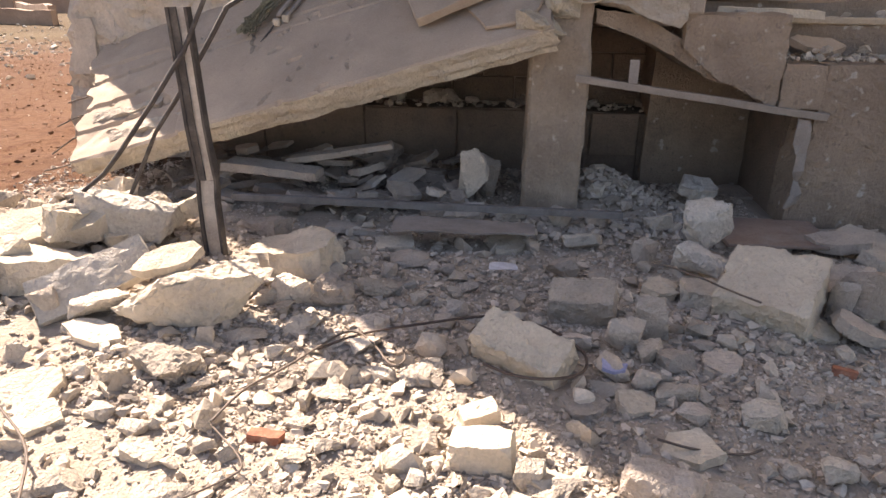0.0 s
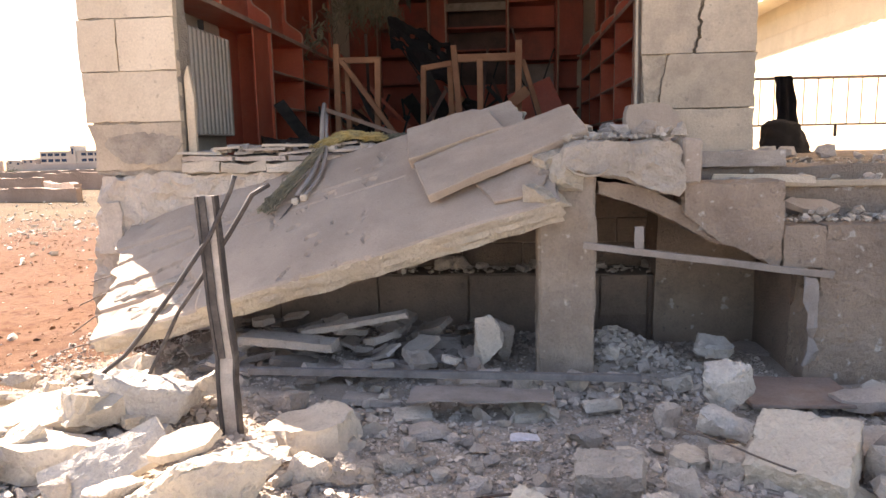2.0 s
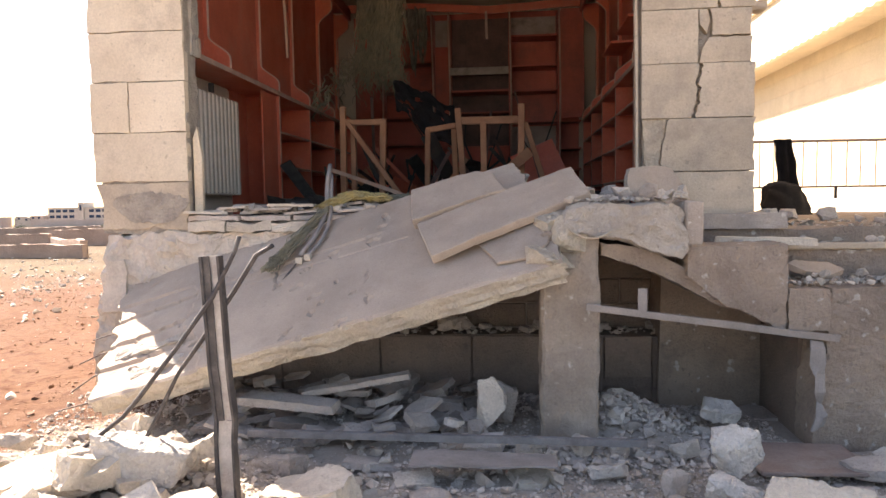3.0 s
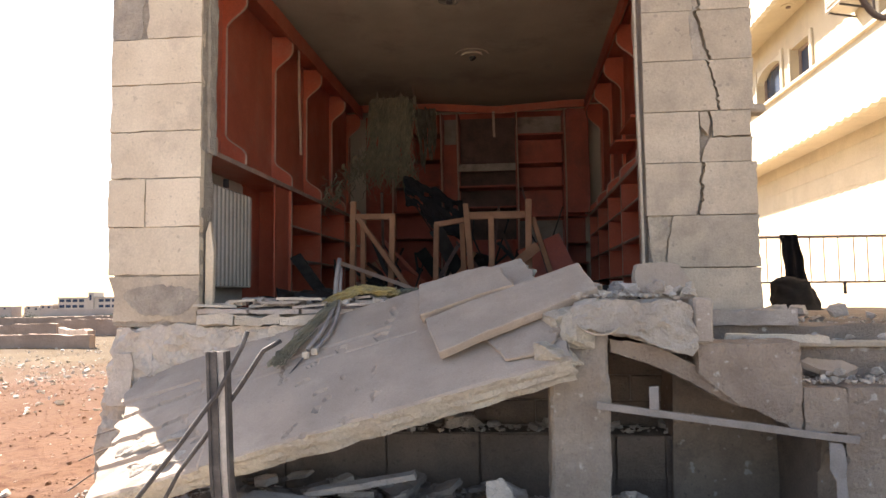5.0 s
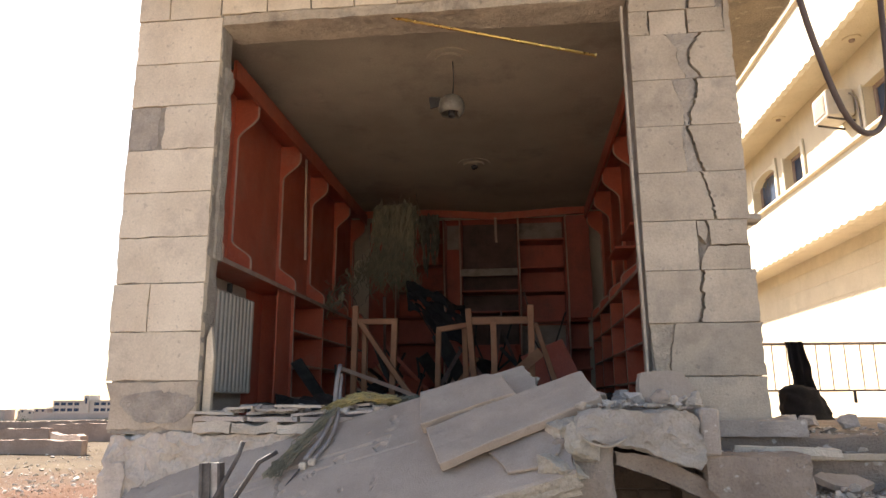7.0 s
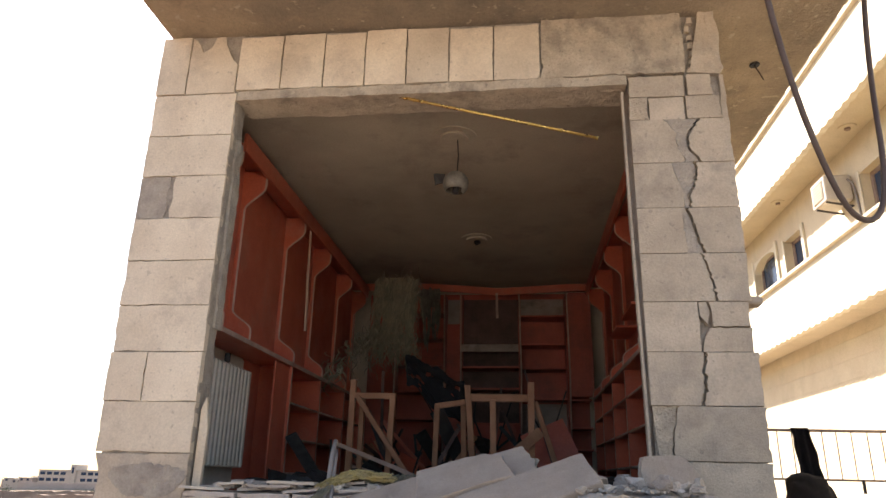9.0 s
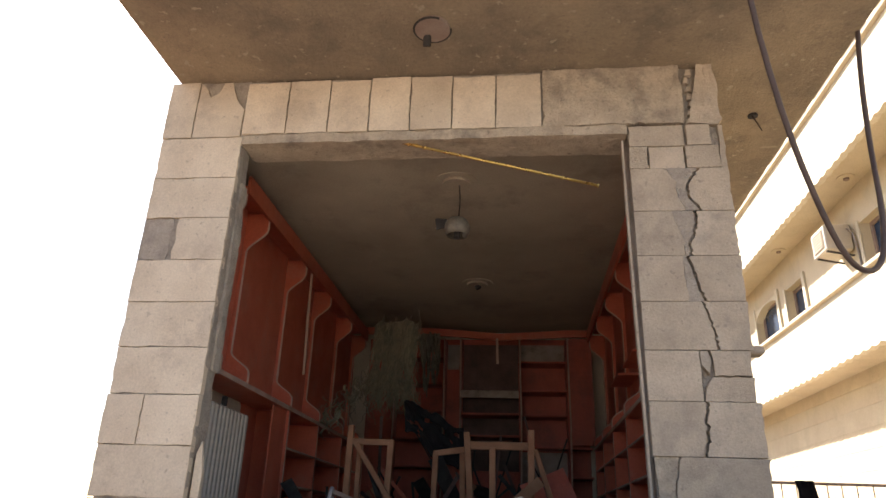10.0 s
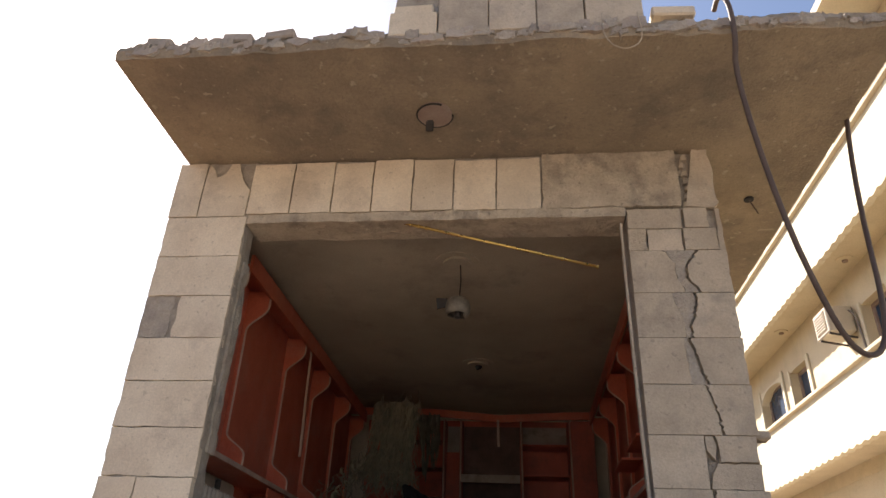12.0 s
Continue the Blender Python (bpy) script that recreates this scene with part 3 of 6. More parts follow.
for k in range(74):
    x0 = -2.24 + k * 0.067 + rim_grey.uniform(-0.02, 0.02)
    e = 3.40 + 0.03 * noise.noise((x0 * 2.2, 7, 1))
    w, z0, h = rim_grey.uniform(0.05, 0.19), rim_grey.uniform(4.782, 4.85), rim_grey.uniform(0.03, 0.09)
    outline = [(x0, z0), (x0 + w * 0.5, z0 - 0.008), (x0 + w, z0 + 0.01), (x0 + w * 0.95, z0 + h), (x0 + w * 0.4, z0 + h * 1.15), (x0 + w * 0.05, z0 + h * 0.8)]
    part("render_flake", dense(prism(jag(outline, 0.03, 60 + k), e - rim_grey.uniform(0.006, 0.028), e + 0.03), 0.03, 0.010, 14, 60 + k, 0.006), rim_grey.choice((concrete, joint_fill, mortar, mortar)), roof)
# stones of the torn parapet
part("parapet_core", dense(box(-0.38, 1.2, 3.465, 3.56, 4.9, 5.3), 0.1, 0.015, 5, 7, 0.008), mortar, roof)
for x0, x1, h, m in ((-0.40, -0.08, 0.14, limestone), (-0.07, 0.255, 0.42, limestone_grey), (0.262, 0.565, 0.42, limestone_grey), (0.572, 0.875, 0.42, limestone_grey), (0.882, 1.24, 0.42, limestone_grey)):
    part("parapet_stone", worn(box(x0, x1, 3.385 + random.uniform(0, 0.01), 3.46, 4.87, 4.93 + h, 0.006), 0.008, 6, int(x0 * 40)), m, roof, "limestone parapet stone left on the edge")
part("parapet_stone", worn(box(1.30, 1.56, 3.40, 3.6, 4.945, 5.02, 0.01), 0.015, 6, 9), limestone, roof, "tilted loose parapet stone")
part("parapet_stone", worn(box(-0.38, -0.1, 3.40, 3.6, 5.07, 5.15, 0.01), 0.02, 6, 19), limestone, roof)
for x in (-2.12, -1.55, -1.25):
    part("parapet_stone", worn(box(x, x + 0.2, 3.43, 3.6, 4.93, 5.0, 0.01), 0.03, 6, int(x * 50)), concrete, roof, "broken concrete crumb on the edge")

# ---- terrace remains ----
FY = 3.70
solo("column", dense(box(0.565, 0.855, FY, FY + 0.28, -0.1, 1.30, 0.015), 0.06, 0.010, 6, 21, 0.008), column_concrete, "pitted square concrete column under the broken terrace", "column", kind="structure")
steps_wall = solo("terrace_wall", dense(prism([(1.27, 1.228), (1.50, 1.222), (1.745, 1.222), (1.745, 0.80), (1.70, 0.815), (1.66, 0.845), (1.62, 0.89), (1.54, 0.90), (1.47, 0.915), (1.40, 0.985), (1.33, 1.03), (1.27, 1.08)], FY, FY + 0.22), 0.045, 0.013, 7, 22, 0.009), old_concrete,
                  "broken concrete side of the terrace steps, pocked by splinters", "wall", kind="structure")
part("step_block", dense(prism([(1.752, 1.008), (1.944, 1.006), (1.946, 0.90), (1.94, 0.80), (1.752, 0.805)], FY - 0.012, FY + 0.22), 0.045, 0.010, 7, 122, 0.007), old_concrete, steps_wall, "stained concrete step block")
part("step_block", dense(prism([(1.954, 1.006), (2.17, 1.008), (2.19, 0.985), (2.23, 1.008), (3.4, 1.006), (3.4, -0.1), (1.89, -0.1), (1.885, 0.35), (1.90, 0.56), (1.93, 0.66), (1.99, 0.72), (1.958, 0.79)], FY - 0.004, FY + 0.22), 0.05, 0.014, 6, 123, 0.010), old_concrete, steps_wall, "splinter-pocked concrete pier under the steps")
solo("terrace_return", dense(box(1.89, 2.02, FY + 0.225, D - 0.085, -0.1, 1.02), 0.15, 0.01, 4, 23, 0.004), shaded_concrete, "inner side wall of the hollow under the steps", "wall", kind="structure")
waist = [(0.86, 1.235), (1.05, 1.21), (1.27, 1.115), (1.46, 0.98), (1.47, 0.905), (1.24, 1.03), (1.05, 1.12), (0.86, 1.175)]
part("stair_waist", dense(prism(waist, FY + 0.03, D - 0.02), 0.06, 0.012, 6, 24, 0.008), old_concrete, steps_wall, "sloping underside of the broken slab")
for k, (x0, x1, y0, y1, z) in enumerate(((1.75, 3.4, FY + 0.225, 4.10, 1.02), (1.31, 3.4, 4.105, 4.45, 1.165), (1.31, 5.6, 4.455, 8.4, 1.27))):
    part("tread", dense(box(x0, x1, y0, y1, z - 0.17 if k < 2 else 0.0, z), 0.06 if k < 2 else 0.4, 0.018, 5, 25 + k, 0.010), old_concrete, steps_wall, "worn concrete step" if k < 2 else "terrace platform beside the house")
part("nosing", worn(box(1.80, 3.4, 4.085, 4.12, 1.17, 1.205, 0.006), 0.006, 5, 3, 2), limestone_grey, steps_wall)
stub = solo("terrace_slab_stub", dense(prism([(0.70, 1.41), (0.80, 1.43), (1.0, 1.425), (1.19, 1.42), (1.25, 1.40), (1.262, 1.20), (1.22, 1.165), (1.12, 1.195), (1.02, 1.235), (0.92, 1.265), (0.80, 1.285), (0.69, 1.31)], FY - 0.05, D - 0.03), 0.03, 0.026, 6, 28, 0.020), rubble_pale,
            "jagged stub of the terrace slab still on its column", "slab", kind="structure")
part("corner_block", worn(box(1.255, 1.345, FY - 0.03, FY + 0.25, 1.225, 1.44, 0.01), 0.012, 8, 4), concrete, stub, "squared corner block")
solo("pier_plinth", dense(box(1.42, 2.02, 4.42, D + 0.03, 1.27, 1.36), 0.08, 0.012, 6, 29, 0.005), concrete, "chipped concrete plinth at the pier's foot", "wall", kind="structure")

# the fallen slab: its own axes run along its length and up towards the wall
U = Vector((1, 0, 0.307)).normalized()
V = (Vector((0, 1, 0.569)) - U * Vector((0, 1, 0.569)).dot(U)).normalized()
W = U.cross(V)
SLAB = Matrix.Translation((0.638, 3.55, 1.176)) @ Matrix((U, V, W)).transposed().to_4x4()


def on_slab(x, y, lift=0.0):
    """Local length, breadth and height of the slab point over x, y."""
    p = Vector((x, y, 1.176 + 0.307 * (x - 0.638) + 0.569 * (y - 3.55)))
    q = SLAB.inverted() @ p
    return q.x, q.y, q.z + lift


T = 0.125
nu, nv = 160, 74
grid = {}
bm = bmesh.new()
for j in range(nv + 1):
    for i in range(nu + 1):
        v = 1.19 * j / nv - 0.07 * (i / nu - 0.5)
        left = -2.53 - 0.18 * j / nv + 0.10 * noise.noise((j * 0.075, 3, 1)) + 0.03 * noise.noise((j * 0.21, 3, 2))
        right = 0.02 + 0.05 * noise.noise((j * 0.14, 8, 1)) + 0.02 * noise.noise((j * 0.42, 8, 1)) - 0.12 * max(0, j / nv - 0.5)
        u = left + (right - left) * i / nu
        h = 0.004 * noise.noise((u * 3, v * 3, 0))
        # torn left end: the topping has come away in strips
        torn = u + 2.05 + 0.22 * noise.noise((v * 3.0, 5, 2)) + 0.30 * (v - 0.5)
        if torn < 0 and v < 0.92:
            band = noise.noise((u * 1.6 + 2 + v, v * 4.6 - u * 0.8, 4))
            h -= 0.010 + 0.016 * max(0, band) + 0.006 * noise.noise((u * 14, v * 14, 6))
            for v0 in (0.30, 0.52, 0.78):
                if abs(v - v0 - 0.04 * noise.noise((u * 2.5, v0 * 9, 3)) - 0.12 * (u + 2.3)) < 0.016:
                    h -= 0.016
        # cracks where the screed tiles met
        if abs(v - 0.80 - 0.02 * noise.noise((u * 4, 1, 1))) < 0.012 and -2.0 < u < -0.9:
            h -= 0.012
        if abs(u + 0.98 - 0.03 * noise.noise((v * 6, 2, 1))) < 0.007 and 0.1 < v < 0.55:
            h -= 0.016 * max(0.0, 0.2 + noise.noise((v * 9, 4, 1)))
        if noise.noise((u * 13, v * 13, 11)) > 0.45 and noise.noise((u * 2, v * 2, 15)) > 0:
            h -= 0.012
        if abs(v - 0.62 + 0.05 * u + 0.012 * noise.noise((u * 5, 3, 1))) < 0.006 and u > -1.9:
            h -= 0.006
        if abs(u + 1.55 - 0.04 * noise.noise((v * 5, 6, 1))) < 0.009 and 0.55 < v < 1.0:
            h -= 0.012
        if j == 0:
            v += 0.012 * noise.noise((u * 7, 2, 8))
            h -= 0.008 + 0.008 * noise.noise((u * 11, 1, 8))
        grid[i, j] = bm.verts.new((u, v, h))
for j in range(nv):
    for i in range(nu):
        bm.faces.new((grid[i, j], grid[i + 1, j], grid[i + 1, j + 1], grid[i, j + 1]))
slab = solo("fallen_slab", bm, slab_top, "grey screeded terrace slab fallen aslant onto the ground", "concrete slab")
bmv = bmesh.new()
me = slab.data
rim = [(i, 0) for i in range(nu + 1)] + [(nu, j) for j in range(1, nv + 1)] + [(i, nv) for i in range(nu - 1, -1, -1)] + [(0, j) for j in range(nv - 1, 0, -1)]
co = {k: Vector(me.vertices[n].co) for n, k in enumerate(grid)}
rings = []
for lev in range(6):
    f = lev / 5
    ring = []
    for k in rim:
        c = co[k]
        out = Vector((-1 if k[0] == 0 else 1 if k[0] == nu else 0, -1 if k[1] == 0 else 1 if k[1] == nv else 0, 0))
        n1 = noise.noise((c.x * 6, c.y * 6, lev * 0.8)) * 0.014 + noise.noise((c.x * 19, c.y * 19, lev * 1.7)) * 0.007
        ring.append(bmv.verts.new((c.x + out.x * n1 * 2.4, c.y + out.y * (n1 + 0.002) * (0 < lev), c.z * (1 - f) - T * f + (0.008 * noise.noise((c.x * 5, c.y * 5, 2)) if lev == 5 else 0))))
    rings.append(ring)
m = len(rim)
for a, b in zip(rings, rings[1:]):
    for k in range(m):
        bmv.faces.new((a[k], b[k], b[(k + 1) % m], a[(k + 1) % m]))
bmv.faces.new(rings[-1])
slab.matrix_world = SLAB
part("broken_edge", bmv, slab_edge, slab, "raw tan concrete along the broken edge")
for k, (v, u0, du, dv) in enumerate(((0.10, -2.62, 0.28, 0.02), (0.34, -2.66, 0.22, -0.03), (0.55, -2.70, 0.26, 0.0), (0.74, -2.74, 0.2, 0.02))):
    part("reinforcing_bar", tube([(u0 + 0.15, v, -0.06), (u0, v, -0.06), (u0 - du * 0.3, v + dv, -0.07), (u0 - du * 0.6, v + dv * 2, -0.08)], 0.0045, 6), wire_mat, slab, "bare reinforcing bar")
for k in range(2):
    u, v = -2.3 + 0.2 * random.random() - 0.09 * k, 0.12 + 0.2 * k + 0.06 * random.random()
    part("loose_strip", dense(box(u - 0.2, u + 0.22, v - 0.03, v + 0.04 * random.random() + 0.01, -0.05, -0.012 + 0.014 * random.random()), 0.045, 0.03, 6, 90 + k, 0.012), rubble_pale, slab, "pale strip of broken screed")
# stone slabs thrown onto it
def lying(name, corners, thick, material, label, category, seed, lift=0.0, group=""):
    """A flat piece lying on the fallen slab; its corners in x and y."""
    bm = bmesh.new()
    top = [Vector(on_slab(x, y, lift + thick)) for x, y in corners]
    bot = [Vector(on_slab(x, y, lift)) for x, y in corners]
    a, b = [bm.verts.new(p) for p in top], [bm.verts.new(p) for p in bot]
    bm.faces.new(a)
    bm.faces.new(b[::-1])
    k = len(a)
    for i in range(k):
        bm.faces.new((a[i], b[i], b[(i + 1) % k], a[(i + 1) % k]))
    bmesh.ops.bevel(bm, geom=bm.edges[:], offset=0.005, segments=1, affect="EDGES")
    dense(bm, 0.08, 0.006, 7, seed, 0.003)
    ob = solo(name, bm, material, label, category, group)
    ob.matrix_world = SLAB
    return ob


lying("stone_slab", [(-0.08, 4.10), (0.03, 3.76), (0.845, 3.88), (0.77, 4.17)], 0.05, slab_top, "long grey stone slab thrown onto the fallen terrace", "stone slab", 31, 0.035, "thrown stone slabs")
lying("stone_slab", [(-0.165, 4.47), (-0.11, 4.125), (0.20, 4.14), (0.42, 4.135), (0.33, 4.36), (0.235, 4.44)], 0.065, slab_top, "snapped grey stone slab with a jagged end", "stone slab", 32, 0.03, "thrown stone slabs")
lying("stone_slab", [(0.25, 3.835), (0.30, 3.74), (0.355, 3.63), (0.50, 3.60), (0.60, 3.66), (0.645, 3.80), (0.62, 3.92), (0.45, 3.93)], 0.02, slab_top, "cracked flake of grey screed lifted off the slab", "stone slab", 33, 0.002, "thrown stone slabs")


# ---- rubble ----
def hull(sx, sy, sz, seed, kind):
    """A piece of rubble of about that size, standing on z = 0."""
    rng = random.Random(seed)
    bm = bmesh.new()
    if kind in ("plate", "slab", "plank"):
        if kind == "plank":
            out = [(-0.5, -0.5), (0.5, -0.46), (0.5, 0.48), (-0.47, 0.5)]
        else:
            k = rng.randint(5, 8)
            out = [(0.52 * math.cos(t) * rng.uniform(0.8, 1.12), 0.52 * math.sin(t) * rng.uniform(0.8, 1.12)) for t in (2 * math.pi * (i + rng.uniform(-0.25, 0.25)) / k for i in range(k))]
        a = [bm.verts.new((x * sx, y * sy, sz)) for x, y in out]
        b = [bm.verts.new((x * sx * 1.03, y * sy * 1.03, 0)) for x, y in out]
        bm.faces.new(a)
        bm.faces.new(b[::-1])
        for i in range(len(out)):
            bm.faces.new((a[i], b[i], b[(i + 1) % len(out)], a[(i + 1) % len(out)]))
        dense(bm, max(sx, sy) * 0.13, sz * 0.22, 2.2 / max(sx, sy), seed, sz * 0.13)
        return bm
    pts = []
    if kind in ("block", "brick"):
        for i in (-0.5, 0.5):
            for j in (-0.5, 0.5):
                for k in (0, 1):
                    p = Vector((i * sx, j * sy, k * sz))
                    if rng.random() < 0.6 and kind == "block":
                        for ax in range(3):
                            q = p.copy()
                            q[ax] -= (0.34 if ax < 2 else 0.4) * rng.random() * (sx, sy, sz)[ax] * (1 if q[ax] > 0 else -1)
                            pts.append(q)
                    else:
                        pts.append(p * rng.uniform(0.94, 1.03))
    else:
        for _ in range(14 if kind == "chunk" else 17):
            d = Vector((rng.gauss(0, 1), rng.gauss(0, 1), rng.gauss(0, 1))).normalized()
            r = rng.uniform(0.82, 1.1)
            e = 0.72
            d = Vector([math.copysign(abs(c) ** e, c) for c in d])
            pts.append(Vector((d.x * sx / 2 * r, d.y * sy / 2 * r, sz / 2 + d.z * sz / 2 * r)))
    if kind not in ("block", "brick"):
        pts = [Vector((p.x * 1.2, p.y * 1.2, p.z * 1.1)) for p in pts]
    for p in pts:
        bm.verts.new(p)
    r = bmesh.ops.convex_hull(bm, input=bm.verts[:])
    bmesh.ops.delete(bm, geom=[v for v in bm.verts if not v.link_faces], context="VERTS")
    s = max(sx, sy)
    if s > 0.22:
        # large pieces: coarse flats, chipped arrises and a knobbly broken surface
        dense(bm, s * 0.045, s * 0.02, 3.0 / s, seed, s * 0.010)
        for v in bm.verts:
            sharp = max((e.calc_face_angle(0.0) for e in v.link_edges), default=0.0)
            bite = max(0.0, noise.noise(v.co * 19 + Vector((seed * 2.1, 0, 0)))) * (1.0 if sharp > 0.35 else 0.25)
            v.co -= v.normal * bite * 0.03
        worn(bm, 0.007, 34, seed + 3)
        worn(bm, 0.0035, 85, seed + 5)
        return bm
    if kind in ("rough", "lump"):
        amp = 0.055 if kind == "rough" else 0.03
        dense(bm, max(s * 0.075, 0.012), s * 0.045, 3.2 / s, seed, s * amp * 0.6)
        worn(bm, s * 0.016, 22 / s, seed + 3)
    else:
        dense(bm, max(s * (0.1 if s > 0.12 else 0.2), 0.02), s * 0.03, 2.6 / s, seed, s * 0.016)
        worn(bm, s * 0.012, 16 / s, seed + 3)
    return bm


NAMES = {"plate": ("stone_plate", "broken stone facing plate lying flat in the rubble", "stone plate"),
         "slab": ("concrete_slab_piece", "thick slab piece with a dusty flat top", "concrete piece"),
         "plank": ("facing_stone", "snapped rectangular facing stone tilted in the rubble", "facing stone"),
         "block": ("building_block", "squared building block with broken corners", "building block"),
         "brick": ("brick_fragment", "red clay brick fragment among grey rubble", "brick fragment"),
         "lump": ("concrete_lump", "heavy rounded lump of broken concrete", "concrete lump"),
         "rough": ("concrete_lump", "coarse pale concrete lump showing its gravel", "concrete lump"),
         "chunk": ("rubble_stone", "angular chunk of broken stone in the dust", "rubble stone")}


def rock(kind, x, y, w, d, h, turn, seed, tilt=None, z=None, material=None):
    name, label, cat = NAMES[kind]
    rng = random.Random(seed + 500)
    # sunlit side of the shadow line: pieces there are coloured lighter, shaded ones greyer
    cream = x + 0.87 * (y - 2.27) < 0.1
    m = material or (brick_red if kind == "brick" else rubble_cream if kind in ("block", "plate", "plank", "slab") and (cream or seed % 3 == 0) else rubble_pale if kind == "rough" or cream or seed % 4 == 0 else rubble_grey)
    h *= 1.3 if kind in ("rough", "chunk", "lump") else 1.0
    ob = solo(name, hull(w * 1.04, d, h, seed, kind), m, label, cat, "rubble pieces")
    tx, ty = tilt or (rng.uniform(-9, 9) + (8 if kind == "plate" else 0), rng.uniform(-9, 9))
    ob.matrix_world = pose(x, y, (ground_z(x, y) if z is None else z) - 0.004 - 0.06 * h, tx, ty, turn)
    return ob


rock("lump", -1.12, 2.90, 0.38, 0.26, 0.20, 12, 0, None, None, rubble_white)
rock("plank", -1.00, 2.42, 0.40, 0.17, 0.05, 40, 1, (42, -16), 0.33, rubble_white)
rock("lump", -0.60, 2.38, 0.41, 0.22, 0.16, 20, 2, (0, -4), None, rubble_cream)
rock("plate", -0.70, 2.42, 0.24, 0.15, 0.03, 20, 202, (16, -12), 0.42, rubble_cream)
rock("slab", -0.38, 2.92, 0.39, 0.35, 0.12, 21, 3)
rock("rough", -0.33, 2.60, 0.19, 0.13, 0.07, 0, 4)
rock("slab", -1.42, 2.72, 0.62, 0.26, 0.08, 16, 5, (20, -8), 0.36)
rock("slab", -1.30, 2.50, 0.5, 0.2, 0.12, 4, 205, (-6, 4))
rock("lump", -1.41, 2.58, 0.16, 0.10, 0.08, -16, 6)
rock("plate", -0.88, 2.19, 0.25, 0.13, 0.03, -20, 7)
rock("rough", -0.57, 2.04, 0.19, 0.13, 0.07, -21, 8)
rock("plate", -0.90, 1.88, 0.17, 0.20, 0.03, -24, 9)
rock("plate", -0.80, 1.77, 0.15, 0.13, 0.03, 0, 10)
rock("chunk", -0.93, 2.33, 0.20, 0.15, 0.07, 10, 11)
rock("brick", -0.15, 1.75, 0.09, 0.04, 0.03, -7, 12)
rock("chunk", -0.44, 1.97, 0.09, 0.06, 0.03, 23, 13)
rock("chunk", -0.51, 1.74, 0.08, 0.06, 0.03, -22, 14)
rock("plate", -0.45, 1.65, 0.13, 0.07, 0.03, -11, 15)
rock("chunk", -0.60, 1.53, 0.11, 0.08, 0.04, 8, 16)
rock("chunk", -0.31, 1.51, 0.13, 0.10, 0.03, 9, 17)
rock("chunk", -0.13, 1.53, 0.12, 0.09, 0.03, -2, 18)
rock("block", 0.44, 1.70, 0.15, 0.09, 0.09, -8, 19)
rock("block", 0.42, 1.87, 0.10, 0.06, 0.07, 24, 20)
rock("plate", 0.22, 1.68, 0.10, 0.09, 0.03, -14, 21)
rock("chunk", 0.27, 1.61, 0.06, 0.04, 0.03, -19, 22)
rock("chunk", 0.25, 2.23, 0.09, 0.07, 0.08, -9, 23)
rock("block", 0.55, 2.21, 0.29, 0.15, 0.14, -30, 24, (24, 8), None, rubble_cream)
rock("block", 0.78, 2.60, 0.23, 0.15, 0.13, -14, 25, (14, -6), None, rubble_pale)
rock("rough", 1.38, 3.28, 0.25, 0.17, 0.17, 16, 26, (10, -10), 0.27, rubble_white)
rock("rough", 1.27, 3.02, 0.19, 0.13, 0.12, -9, 27, None, None, rubble_white)
rock("block", 1.47, 2.66, 0.31, 0.32, 0.17, -34, 28, (20, -4), 0.24, rubble_cream)
rock("rough", 1.76, 2.74, 0.18, 0.22, 0.15, 10, 2801, (6, 14), None, rubble_pale)
rock("chunk", 1.72, 2.63, 0.09, 0.07, 0.15, -13, 29)
rock("chunk", 1.00, 2.43, 0.11, 0.08, 0.13, -15, 30)
rock("chunk", 0.87, 2.35, 0.14, 0.10, 0.10, -6, 31)
rock("plate", 1.23, 2.74, 0.17, 0.20, 0.07, -7, 32)
rock("plate", 1.09, 2.79, 0.13, 0.16, 0.05, 15, 33)
rock("chunk", 1.03, 2.23, 0.13, 0.10, 0.05, 21, 34)
rock("plate", 1.18, 2.25, 0.12, 0.15, 0.03, -2, 35)
rock("chunk", 0.82, 2.17, 0.10, 0.08, 0.05, -20, 36)
rock("chunk", 0.90, 2.10, 0.08, 0.06, 0.06, 13, 37)
rock("rough", 0.99, 2.06, 0.13, 0.09, 0.04, -4, 38)
rock("chunk", 1.01, 1.95, 0.08, 0.06, 0.05, 17, 39)
rock("rough", 1.22, 1.97, 0.11, 0.08, 0.06, -1, 40)
rock("plate", 0.71, 1.97, 0.12, 0.13, 0.03, 7, 41)
rock("plate", 0.99, 1.83, 0.18, 0.13, 0.03, -10, 42)
rock("lump", 0.86, 1.65, 0.18, 0.11, 0.08, -14, 43)
rock("chunk", 1.02, 1.67, 0.11, 0.08, 0.03, -10, 44)
rock("rough", 1.33, 1.77, 0.09, 0.07, 0.06, 5, 45)
rock("chunk", 1.41, 2.10, 0.06, 0.04, 0.03, -8, 46)
rock("brick", 1.56, 2.26, 0.07, 0.03, 0.03, -20, 47)
rock("plate", 1.59, 2.51, 0.11, 0.12, 0.03, 10, 48)
rock("plate", 1.32, 2.56, 0.11, 0.13, 0.03, -6, 49)
rock("lump", 0.36, 3.97, 0.19, 0.11, 0.20, -25, 50)
rock("plate", 0.50, 3.34, 0.21, 0.25, 0.04, -7, 51)
rock("chunk", 0.84, 3.34, 0.16, 0.12, 0.07, 11, 52)
rock("chunk", 0.06, 3.07, 0.17, 0.13, 0.05, 20, 53)
rock("chunk", 0.73, 2.96, 0.12, 0.09, 0.08, -6, 54)
rock("plate", 1.81, 4.28, 0.21, 0.25, 0.03, 23, 55)
